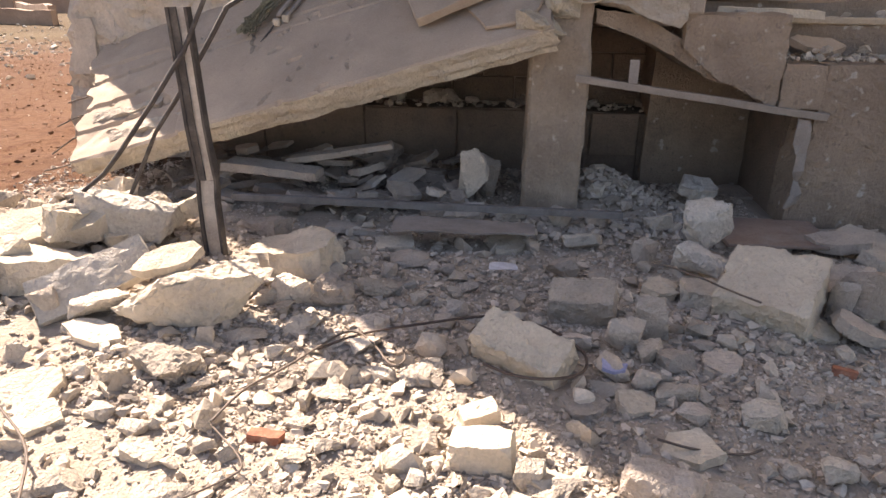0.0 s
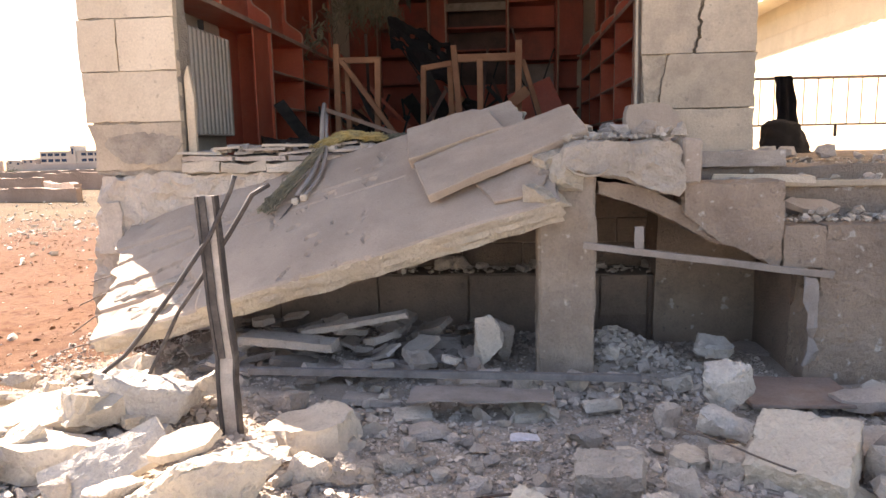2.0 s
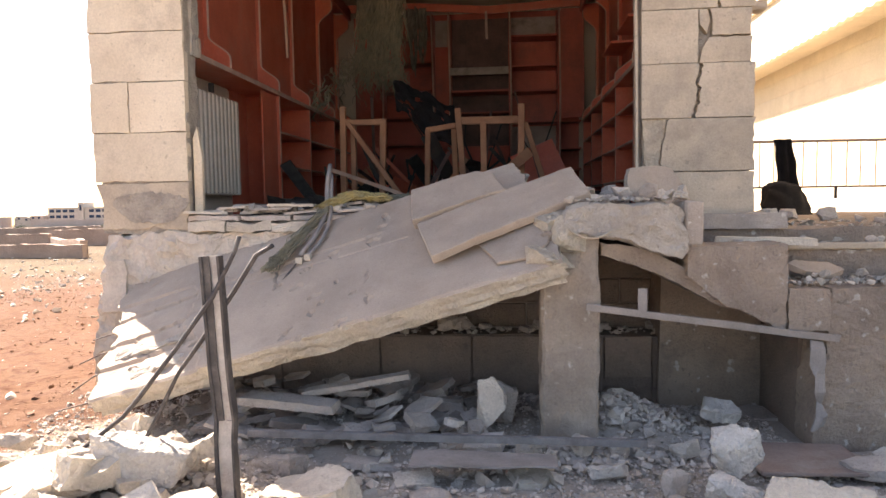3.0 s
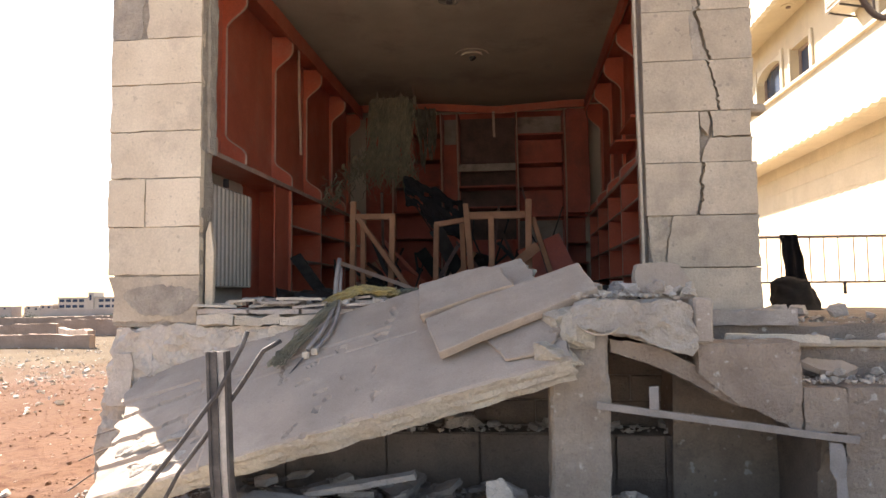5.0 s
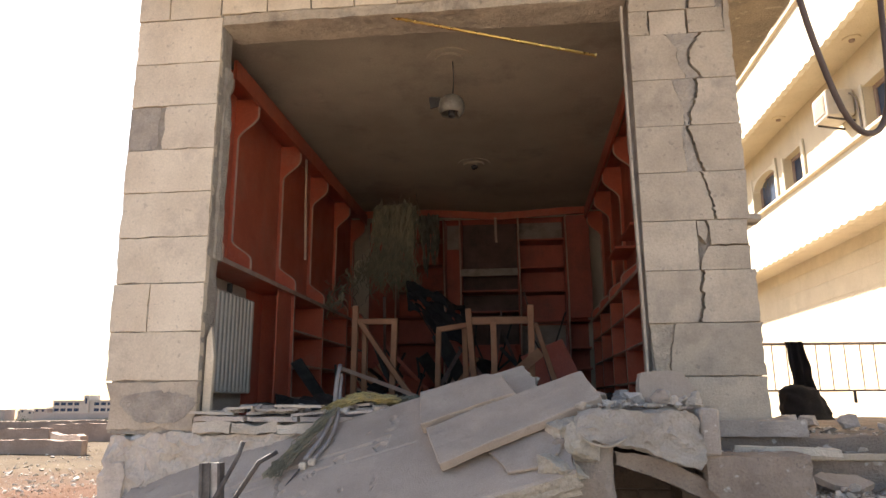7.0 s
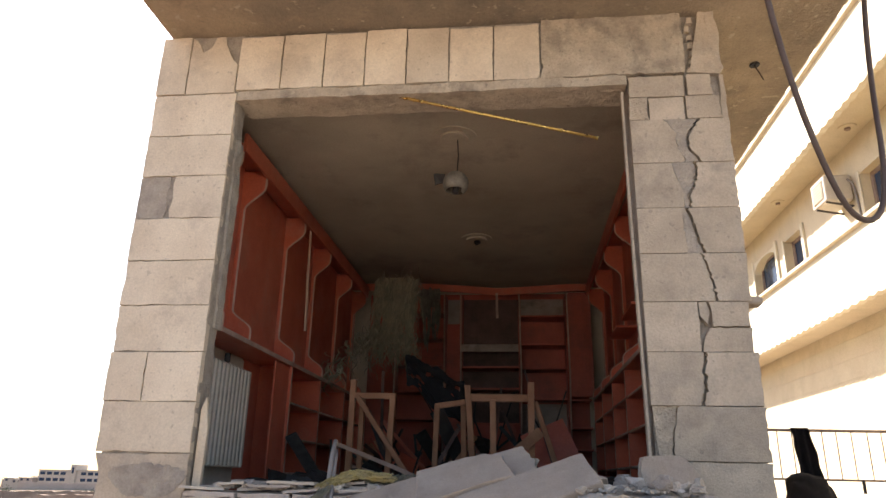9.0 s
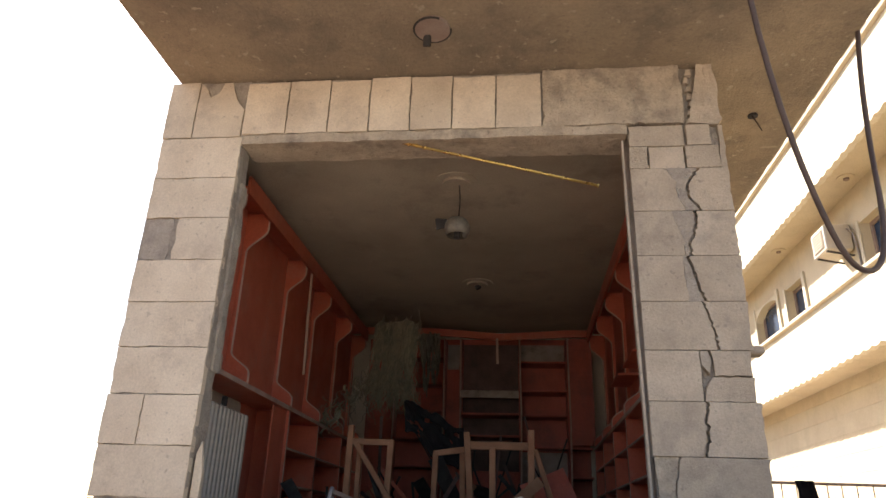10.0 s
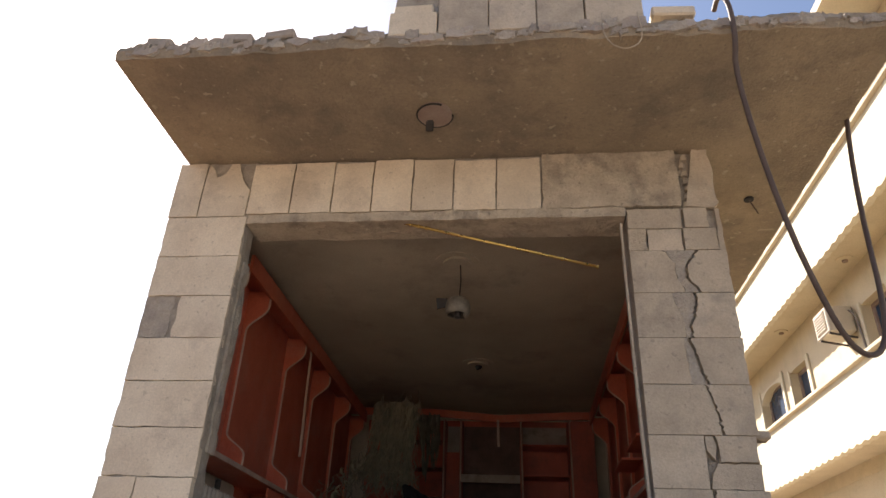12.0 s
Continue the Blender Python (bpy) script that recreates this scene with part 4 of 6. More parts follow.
rock("plate", 2.20, 3.53, 0.23, 0.28, 0.03, 7, 56)
rock("slab", 1.94, 2.93, 0.15, 0.14, 0.07, -13, 57)
rock("plank", -0.16, 2.58, 0.13, 0.09, 0.10, 1, 58)
rock("chunk", -0.40, 2.28, 0.13, 0.10, 0.03, 2, 59)
rock("rough", -0.23, 2.36, 0.12, 0.08, 0.04, 13, 60)
rock("chunk", -0.49, 2.19, 0.06, 0.04, 0.06, -7, 61)
rock("chunk", -1.11, 2.30, 0.10, 0.07, 0.09, 2, 62)
rock("chunk", -1.06, 2.04, 0.08, 0.06, 0.05, 3, 63)
rock("chunk", -1.05, 3.20, 0.14, 0.11, 0.10, -15, 64)
rock("plate", 0.02, 2.42, 0.12, 0.12, 0.03, -11, 65)
rock("plate", 0.88, 2.82, 0.13, 0.16, 0.03, -6, 66)
rock("chunk", 1.09, 3.10, 0.10, 0.07, 0.10, -9, 67)
rock("chunk", 1.25, 3.60, 0.13, 0.09, 0.09, -23, 68)
rock("chunk", 0.72, 3.47, 0.11, 0.08, 0.04, -20, 69)
rock("plank", -0.64, 3.26, 0.18, 0.13, 0.07, -23, 70)
rock("plank", -0.25, 3.42, 0.27, 0.15, 0.03, 4, 71)
rock("plank", -0.03, 3.25, 0.17, 0.12, 0.03, 15, 72)
rock("chunk", 0.23, 2.98, 0.10, 0.07, 0.05, -8, 73)
rock("chunk", 0.35, 2.78, 0.07, 0.05, 0.04, 8, 74)
rock("rough", -0.03, 2.70, 0.16, 0.11, 0.04, 9, 75)
rock("chunk", -0.25, 2.18, 0.07, 0.05, 0.04, 16, 76)
rock("rough", -0.02, 1.97, 0.10, 0.07, 0.03, 5, 77)
rock("rough", 0.23, 2.09, 0.15, 0.11, 0.03, 19, 78)
rock("chunk", 0.10, 2.08, 0.10, 0.08, 0.03, -4, 79)
rock("chunk", -0.07, 1.82, 0.08, 0.06, 0.03, -16, 80)
rock("chunk", 0.03, 1.71, 0.06, 0.04, 0.03, 18, 81)
rock("chunk", -0.81, 1.98, 0.07, 0.05, 0.04, -13, 82)
rock("chunk", -0.64, 1.80, 0.08, 0.06, 0.03, -21, 83)
rock("chunk", -0.29, 1.69, 0.06, 0.04, 0.03, 1, 84)
rock("rough", -0.06, 1.67, 0.08, 0.06, 0.03, -13, 85)
rock("chunk", 0.73, 2.32, 0.09, 0.07, 0.05, 15, 86)
rock("plate", 0.86, 2.00, 0.12, 0.11, 0.03, 15, 87)
rock("chunk", 1.23, 1.79, 0.06, 0.05, 0.03, 3, 88)
rock("chunk", 0.59, 1.59, 0.08, 0.06, 0.03, -8, 89)
rock("chunk", 1.14, 2.34, 0.08, 0.06, 0.03, -14, 90)
rock("plate", 1.85, 2.72, 0.12, 0.14, 0.03, -3, 91)
rock("chunk", 1.40, 2.37, 0.07, 0.06, 0.03, 2, 92)

rock("chunk", 1.76, 2.66, 0.20, 0.17, 0.17, 30, 300, (8, 14), 0.22, rubble_grey)
rock("plate", 1.70, 2.50, 0.20, 0.14, 0.04, 10, 301, (10, 24), 0.24, rubble_grey)
rock("plate", 2.02, 3.35, 0.26, 0.15, 0.05, -20, 302, (12, -6), 0.25, rubble_grey)
rock("plate", 2.14, 3.22, 0.30, 0.18, 0.05, 24, 303, (6, 8), 0.22, rubble_pale)
rock("plate", 1.50, 3.96, 0.22, 0.16, 0.06, 4, 304, (16, 4), 0.30, rubble_white)
rock("rough", 0.50, 3.60, 0.13, 0.10, 0.08, 20, 305)
rock("rough", 0.74, 3.58, 0.12, 0.10, 0.09, 60, 306)
rock("chunk", 0.95, 3.60, 0.11, 0.09, 0.08, 10, 307)
rock("lump", 0.33, 3.80, 0.17, 0.12, 0.22, 12, 308, (6, -14), 0.28, rubble_pale)
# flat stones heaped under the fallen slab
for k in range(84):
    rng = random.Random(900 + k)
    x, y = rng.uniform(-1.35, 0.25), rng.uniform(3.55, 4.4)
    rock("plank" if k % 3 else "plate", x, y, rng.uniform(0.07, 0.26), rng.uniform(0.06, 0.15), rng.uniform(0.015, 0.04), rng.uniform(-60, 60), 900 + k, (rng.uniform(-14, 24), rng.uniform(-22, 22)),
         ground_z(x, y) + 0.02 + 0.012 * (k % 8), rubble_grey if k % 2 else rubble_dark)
rock("plank", -0.42, 3.85, 0.55, 0.07, 0.03, 4, 940, (6, -9), 0.47, rubble_grey)
rock("plank", -0.75, 3.72, 0.5, 0.13, 0.04, -6, 941, (4, 3), 0.40, rubble_grey)
# crumbs on the footing's ledge, the sill, the slab stub and the steps
for k in range(150):
    rng = random.Random(1200 + k)
    x, y, z, s = ((rng.uniform(-0.9, 1.7), rng.uniform(4.55, 4.70), 0.62, 0.09), (rng.uniform(-1.6, -0.3), rng.uniform(4.6, 4.85), 1.385, 0.07), (rng.uniform(0.7, 1.3), rng.uniform(3.75, 4.4), 1.44, 0.08),
                  (rng.uniform(1.35, 3.3), rng.uniform(3.75, 4.4), 1.05, 0.06), (rng.uniform(1.5, 3.6), rng.uniform(4.5, 5.2), 1.275, 0.10))[k % 5]
    if k % 5 == 3:
        z = 1.205 if x < 1.74 and y < 3.92 else 1.03 if y < 4.1 else 1.17
    s *= rng.uniform(0.5, 1.3)
    rock("chunk" if k % 3 else "plate", x, y, s, s * 0.8, s * (0.6 if k % 3 else 0.28), rng.uniform(0, 360), 1200 + k, None, z + 0.02, rubble_grey if k % 2 else rubble_pale)
for k in range(18):
    rng = random.Random(1400 + k)
    rock("plank", -1.58 + 0.065 * k, 4.62 + 0.1 * rng.random(), rng.uniform(0.14, 0.36), rng.uniform(0.05, 0.13), 0.016, rng.uniform(-24, 24), 1400 + k, (rng.uniform(-4, 6), rng.uniform(-7, 5)), 1.403 + 0.011 * (k % 5), rubble_grey if k % 3 else rubble_cream)
rock("plate", 1.22, 4.24, 0.34, 0.24, 0.035, 8, 1420, (72, 6), 1.53, slab_top)
rock("plank", 1.73, 3.98, 0.48, 0.09, 0.035, -2, 1421, (2, 1.5), 1.215, rubble_cream)
rock("plate", 1.98, 3.98, 0.26, 0.16, 0.03, 8, 1422, (24, 6), 1.07, slab_top)
rock("plank", 0.64, 3.82, 0.16, 0.14, 0.07, 30, 1423, (14, -14), 1.32, slab_edge)
rock("lump", 0.68, 3.72, 0.17, 0.16, 0.16, 30, 1424, (4, 20), 1.19, slab_edge)
rock("lump", 0.60, 3.62, 0.2, 0.16, 0.10, 10, 1425, (14, 10), 1.12, slab_edge)
rock("plank", 1.32, 4.3, 0.3, 0.05, 0.05, 35, 1426, (2, 14), 1.40, steel_dark)
# pieces of the usual size between the large ones
for k in range(330):
    rng = random.Random(2000 + k)
    if k % 3 == 0:
        x, y = rng.uniform(-2.3, 0.3), rng.uniform(1.2, 3.3)
    elif k % 3 == 1:
        x, y = rng.uniform(-0.6, 2.4), rng.uniform(1.3, 3.7)
    else:
        x, y = rng.gauss(1.0, 0.17) if k % 2 else rng.uniform(-1.6, 1.75), rng.gauss(4.0, 0.14) if k % 2 else rng.uniform(3.3, 4.45)
    if 0.52 < x < 0.9 and 3.66 < y < 4.02:
        x += 0.4
    s = min(0.03 + rng.expovariate(48), 0.085)
    rock("plate" if k % 6 == 0 else "rough" if k % 4 == 1 else "chunk", x, y, s, s * rng.uniform(0.6, 1), s * rng.uniform(0.35, 0.7), rng.uniform(0, 360), 2000 + k)

# gravel and crumbs
rng = np.random.default_rng(5)
protos = []
for k in range(14):
    bm = bmesh.new()
    for _ in range(9):
        d = rng.normal(size=3)
        d /= np.linalg.norm(d)
        bm.verts.new((d[0] * 0.5, d[1] * rng.uniform(0.32, 0.5), d[2] * rng.uniform(0.28, 0.45)))
    bmesh.ops.convex_hull(bm, input=bm.verts[:])
    bmesh.ops.delete(bm, geom=[v for v in bm.verts if not v.link_faces], context="VERTS")
    bm.verts.index_update()
    protos.append((np.array([v.co[:] for v in bm.verts]), [tuple(v.index for v in f.verts) for f in bm.faces]))
    bm.free()


def scatter(name, count, place, size, material, label):
    vs, fs, n = [], [], 0
    for k in range(count):
        x, y, z = place(k)
        s = size(k)
        p, f = protos[k % 14]
        a = rng.uniform(0, 6.283)
        c, q = math.cos(a), math.sin(a)
        b = rng.uniform(-0.5, 0.5)
        r = np.array(((c, -q, 0), (q, c, b), (-b * q, -b * c, 1)))
        vs.append(p @ r.T * s + (x, y, z + 0.1 * s))
        fs += [tuple(i + n for i in g) for g in f]
        n += len(p)
    me = bpy.data.meshes.new(name)
    me.from_pydata(np.concatenate(vs).tolist(), [], fs)
    me.materials.append(material)
    return tagged(new(name, me), label, "gravel", kind="stuff")


def near_place(k):
    while True:
        x, y = (rng.uniform(-2.4, 2.6), rng.uniform(1.1, 4.5)) if k % 2 else (rng.normal(0.3, 0.9), rng.normal(2.1, 0.7))
        if 0.7 < y < 4.5 and -3.2 < x < 3 and not (x > 1.8 and y > 3.68):
            dens = 0.45 + 0.9 * noise.noise((x * 1.6, y * 1.6, 2))
            if rng.random() < max(dens, 0.12):
                return x, y, ground_z(x, y)


scatter("gravel", 60000, near_place, lambda k: min(0.006 + rng.exponential(0.0085), 0.05), gravel_mat, "grey-white crushed stone and gravel over the ground")


def shards_place(k):
    while True:
        x, y = rng.uniform(-2.3, 2.4), rng.uniform(1.15, 3.75)
        lit = x + 0.87 * (y - 2.27) < 0.15
        clump = math.exp(-((x - 1.15) ** 2 / 0.35 + (y - 2.5) ** 2 / 0.5)) + math.exp(-((x - 0.2) ** 2 / 0.5 + (y - 3.1) ** 2 / 0.15))
        if rng.random() < (0.75 if lit else 0.16 + 0.75 * clump) * (0.55 + noise.noise((x * 2.3, y * 2.3, 8))):
            return x, y, ground_z(x, y) + 0.004


scatter("broken_stone", 1500, shards_place, lambda k: 0.022 + min(rng.exponential(0.026), 0.12), shard_mat, "angular grey and cream stone shards over the ground")
for k in range(40):
    r = random.Random(5000 + k)
    x, y = r.gauss(-1.35, 0.45), r.gauss(2.75, 0.36)
    if x + 0.6 * (y - 2.7) > -0.65 or y < 1.9:
        x, y = r.uniform(-2.2, -1.0), r.uniform(2.3, 3.3)
    if math.hypot(x + 1.0, y - 2.42) < 0.3 or math.hypot(x + 0.6, y - 2.38) < 0.3:
        x -= 0.5
    s = r.uniform(0.09, 0.24)
    rock(r.choice(("lump", "rough", "slab", "plank", "chunk", "plate")), x, y, s, s * r.uniform(0.55, 0.85), s * r.uniform(0.28, 0.55), r.uniform(0, 360), 5000 + k, (r.uniform(-22, 22), r.uniform(-22, 22)), ground_z(x, y) + r.uniform(0, 0.10))


def heap_place(k):
    c = ((1.0, 4.0, 0.16, 0.12), (-1.3, 2.85, 0.5, 0.35), (-0.5, 4.2, 0.7, 0.2), (0.75, 3.55, 0.25, 0.08))[k % 4]
    x, y = rng.normal(c[0], c[2]), min(rng.normal(c[1], c[3]), 4.48)
    return x, y, ground_z(x, y) + 0.01


scatter("heaped_gravel", 2600, heap_place, lambda k: 0.015 + min(rng.exponential(0.02), 0.06), gravel_mat, "pale rubble crumbs heaped about the column and slab")


def step_place(k):
    if k % 4 == 0:
        return rng.uniform(0.68, 1.3), rng.uniform(3.72, 4.4), 1.45
    if k % 4 == 1:
        return rng.uniform(1.75, 2.9), rng.uniform(3.74, 4.08), 1.025
    if k % 4 == 2:
        return rng.uniform(1.35, 2.9), rng.uniform(4.12, 4.44), 1.17
    return rng.uniform(1.9, 4.2), rng.uniform(4.47, 5.4), 1.275


scatter("step_crumbs", 1300, step_place, lambda k: 0.012 + min(rng.exponential(0.017), 0.08), shard_mat, "stone crumbs strewn over the broken terrace and steps")
scatter("ledge_crumbs", 260, lambda k: (rng.uniform(-1.2, 1.8), rng.uniform(4.53, 4.73), 0.625), lambda k: 0.015 + min(rng.exponential(0.02), 0.07), shard_mat, "stone crumbs on the footing's ledge")


def field_place(k):
    y = 8.5 + 22 * rng.random() ** 1.1
    x = -2.6 - y * 0.95 * rng.random() - 0.25
    if k % 3 == 0:
        y = rng.normal(12, 2.5)
        x = -0.72 * y + rng.normal(0, 2)
    if y < 3:
        y = 3 + rng.random()
    x = min(x, -2.75)
    return x, y, ground_z(x, y)


def clod_place(k):
    x, y = -2.5 - 7 * rng.random() ** 1.5, 2.6 + 14 * rng.random() ** 1.4
    return x, y, ground_z(x, y) - 0.005


scatter("earth_clods", 14000, clod_place, lambda k: 0.008 + min(rng.exponential(0.009), 0.06), clod_mat, "dry red clods of ploughed earth beside the house")
scatter("field_stones", 1900, field_place, lambda k: 0.02 + min(rng.exponential(0.035), 0.22), rubble_white, "white stones scattered over the tan field")
scatter("field_specks", 2500, clod_place, lambda k: 0.006 + min(rng.exponential(0.007), 0.05), gravel_mat, "small pale stones in the red earth")

# ---- bent steel ----
frame_post = thing("bent_door_post", "battered dark steel door post standing in the rubble", "steel post")
L_post = [(-0.772, 2.9, 0.12), (-0.782, 2.9, 0.48), (-0.778, 2.905, 0.58), (-0.795, 2.9, 0.8), (-0.815, 2.9, 1.25)]
bm = bmesh.new()
for a, b in zip(L_post, L_post[1:]):
    bar(a, b, 0.012, 0.06, bm)
part("flange", worn(bm, 0.003, 14, 3, 2), steel_dark, frame_post)
bm = bmesh.new()
for a, b in zip(L_post, L_post[1:]):
    bar(Vector(a) + Vector((0.034, -0.006, 0)), Vector(b) + Vector((0.034, -0.006, 0)), 0.062, 0.010, bm)
part("web", worn(bm, 0.003, 14, 4, 2), sunlit_steel, frame_post, "grey web with the post's sunlit side put into its pale colour")
bm = bmesh.new()
for a, b in zip(L_post, L_post[1:]):
    bar(Vector(a) + Vector((0.069, 0.0, 0)), Vector(b) + Vector((0.069, 0.0, 0)), 0.01, 0.045, bm)
part("flange", worn(bm, 0.003, 14, 5, 2), steel_dark, frame_post)
bm = bmesh.new()
for a, b in zip(L_post[2:], L_post[3:]):
    bar(Vector(a) + Vector((0.016, -0.02, 0)), Vector(b) + Vector((0.016, -0.02, 0)), 0.036, 0.006, bm)
part("lip", worn(bm, 0.003, 14, 6, 2), steel_dark, frame_post, "dark folded lip")
solo("bent_steel_rail", worn(tube([(-0.645, 2.86, 1.33), (-0.665, 2.86, 1.27), (-0.76, 2.85, 1.09), (-0.90, 2.83, 0.90), (-1.06, 2.82, 0.70), (-1.14, 2.82, 0.61), (-1.34, 2.80, 0.46), (-1.75, 2.75, 0.27)], 0.0095, 6), 0.003, 20, 2), steel_dark, "dark bent steel tube leaning on the post", "steel tube", "bent steel tubes", smooth=True)
solo("bent_steel_rail", worn(tube([(-0.53, 2.92, 1.29), (-0.60, 2.92, 1.25), (-0.70, 2.92, 1.10), (-0.85, 2.93, 0.90), (-0.96, 2.94, 0.76), (-1.05, 2.95, 0.60), (-1.12, 2.95, 0.48), (-1.20, 2.95, 0.34)], 0.0095, 6), 0.003, 20, 4), steel_dark, "dark bent steel tube thrust into the rubble", "steel tube", "bent steel tubes", smooth=True)
rail = thing("steel_angle", "long dusty steel angle lying across the rubble", "steel bar")
part("leg", worn(bar((-0.88, 3.47, 0.345), (1.05, 3.50, 0.315), 0.006, 0.028), 0.004, 4, 2, 3), steel_grey, rail)
part("leg", worn(bar((-0.88, 3.455, 0.33), (1.05, 3.485, 0.30), 0.028, 0.006), 0.004, 4, 2, 3), steel_grey, rail)
lath = thing("steel_strip", "dusty flat steel strip hanging from the column to the steps", "steel strip")
part("strip", worn(bar((0.78, FY - 0.06, 0.93), (1.97, FY - 0.05, 0.775), 0.034, 0.010, twist=0.2), 0.006, 5, 1, 4), steel_dust, lath)
part("bracket", box(1.03, 1.075, FY - 0.062, FY - 0.055, 0.91, 1.02, 0.002), steel_dust, lath, "upright fixing plate")
solo("torn_sheet_metal", worn(bar((1.88, FY - 0.03, 0.76), (1.90, FY - 0.03, 0.34), 0.05, 0.012), 0.035, 15, 6, 6), steel_dust, "crumpled strip of sheet metal on the corner", "sheet metal")
solo("torn_sheet_metal", worn(box(-0.05, 0.62, 3.22, 3.40, 0.275, 0.283), 0.012, 5, 7, 4), steel_dust, "dusty grey sheet metal flat on the rubble", "sheet metal")
solo("wooden_board", worn(box(1.50, 2.0, 3.30, 3.68, 0.235, 0.255, 0.004), 0.006, 4, 8, 2), rust_board, "brown dusty board lying flat", "board")


def wire(name, pts, r, label, z0=0.02, m=wire_mat):
    p = [(x, y, ground_z(x, y) + z0 + 0.02 * math.sin(7 * x + 5 * y)) for x, y in pts]
    return solo(name, tube(p, r, 5, smooth_steps=2), m, label, "wire", "wires in the rubble", smooth=True)


wire("wire", [(-0.28, 1.72), (-0.25, 1.88), (-0.18, 2.01), (-0.12, 2.18), (-0.04, 2.32), (0.05, 2.25), (0.14, 2.08), (0.18, 2.12), (0.16, 2.2)], 0.004, "thin rusty wire looped over the rubble", 0.06)
wire("wire", [(-0.12, 2.19), (0.0, 2.31), (0.23, 2.35), (0.4, 2.42), (0.5, 2.47), (0.61, 2.44), (0.7, 2.32), (0.75, 2.2), (0.72, 2.05), (0.6, 1.99), (0.5, 2.02), (0.42, 2.08)], 0.005, "dark cable coiled round a concrete block", 0.05, hose_mat)
wire("wire", [(1.06, 2.83), (1.2, 2.69), (1.26, 2.54), (1.34, 2.44)], 0.004, "thin rusty wire bent between the stones", 0.12)
wire("wire", [(0.89, 1.82), (0.99, 1.81), (1.13, 1.83), (1.18, 1.86)], 0.004, "short rusty wire in the dust", 0.03)
wire("wire", [(-0.28, 1.48), (-0.17, 1.54), (-0.13, 1.58), (-0.28, 1.72)], 0.003, "thin rusty wire looped over the rubble", 0.05)
wire("wire", [(-0.9, 1.75), (-0.7, 1.60), (-0.62, 1.45), (-0.55, 1.30)], 0.004, "short rusty wire in the dust", 0.06)
solo("cable_loop", tube([(0.70, FY - 0.06, 1.31), (0.76, FY - 0.09, 1.27), (0.84, FY - 0.09, 1.265), (0.90, FY - 0.07, 1.30)], 0.006, 6, smooth_steps=2), limestone_grey, "pale cable loop poking from the broken slab", "cable", smooth=True)
solo("paper_scrap", worn(box(0.42, 0.53, 2.84, 2.92, 0.262, 0.264), 0.02, 12, 3, 4), paper, "crumpled pale paper scrap in the rubble", "paper scrap")
solo("plastic_scrap", worn(box(0.78, 0.85, 2.12, 2.17, 0.255, 0.265), 0.02, 14, 4, 3), plastic_blue, "scrap of pale blue plastic among stones", "plastic scrap")

# ---- inside the room ----
FZ = 1.35


def curved_side(profile, thick):
    """An upright panel with a curved front: profile in depth and height."""
    bm = bmesh.new()
    a = [bm.verts.new((d, -thick / 2, z)) for d, z in profile]
    b = [bm.verts.new((d, thick / 2, z)) for d, z in profile]
    bm.faces.new(a)
    bm.faces.new(b[::-1])
    k = len(a)
    for i in range(k):
        bm.faces.new((a[i], b[i], b[(i + 1) % k], a[(i + 1) % k]))
    return bm


def swoop(deep, shallow, z0, z1):
    """Deep at foot and head, shallow between, with soft turns."""
    pts = [(0, z0), (deep, z0)]
    h = z1 - z0
    for t in range(9):
        f = t / 8
        pts.append((deep - (deep - shallow) * (0.5 - 0.5 * math.cos(math.pi * f)), z0 + 0.05 * h + 0.12 * h * f))
    for t in range(9):
        f = t / 8
        pts.append((shallow + (deep - shallow) * (0.5 - 0.5 * math.cos(math.pi * f)), z0 + 0.76 * h + 0.14 * h * f))
    return pts + [(deep, z1), (0, z1)]


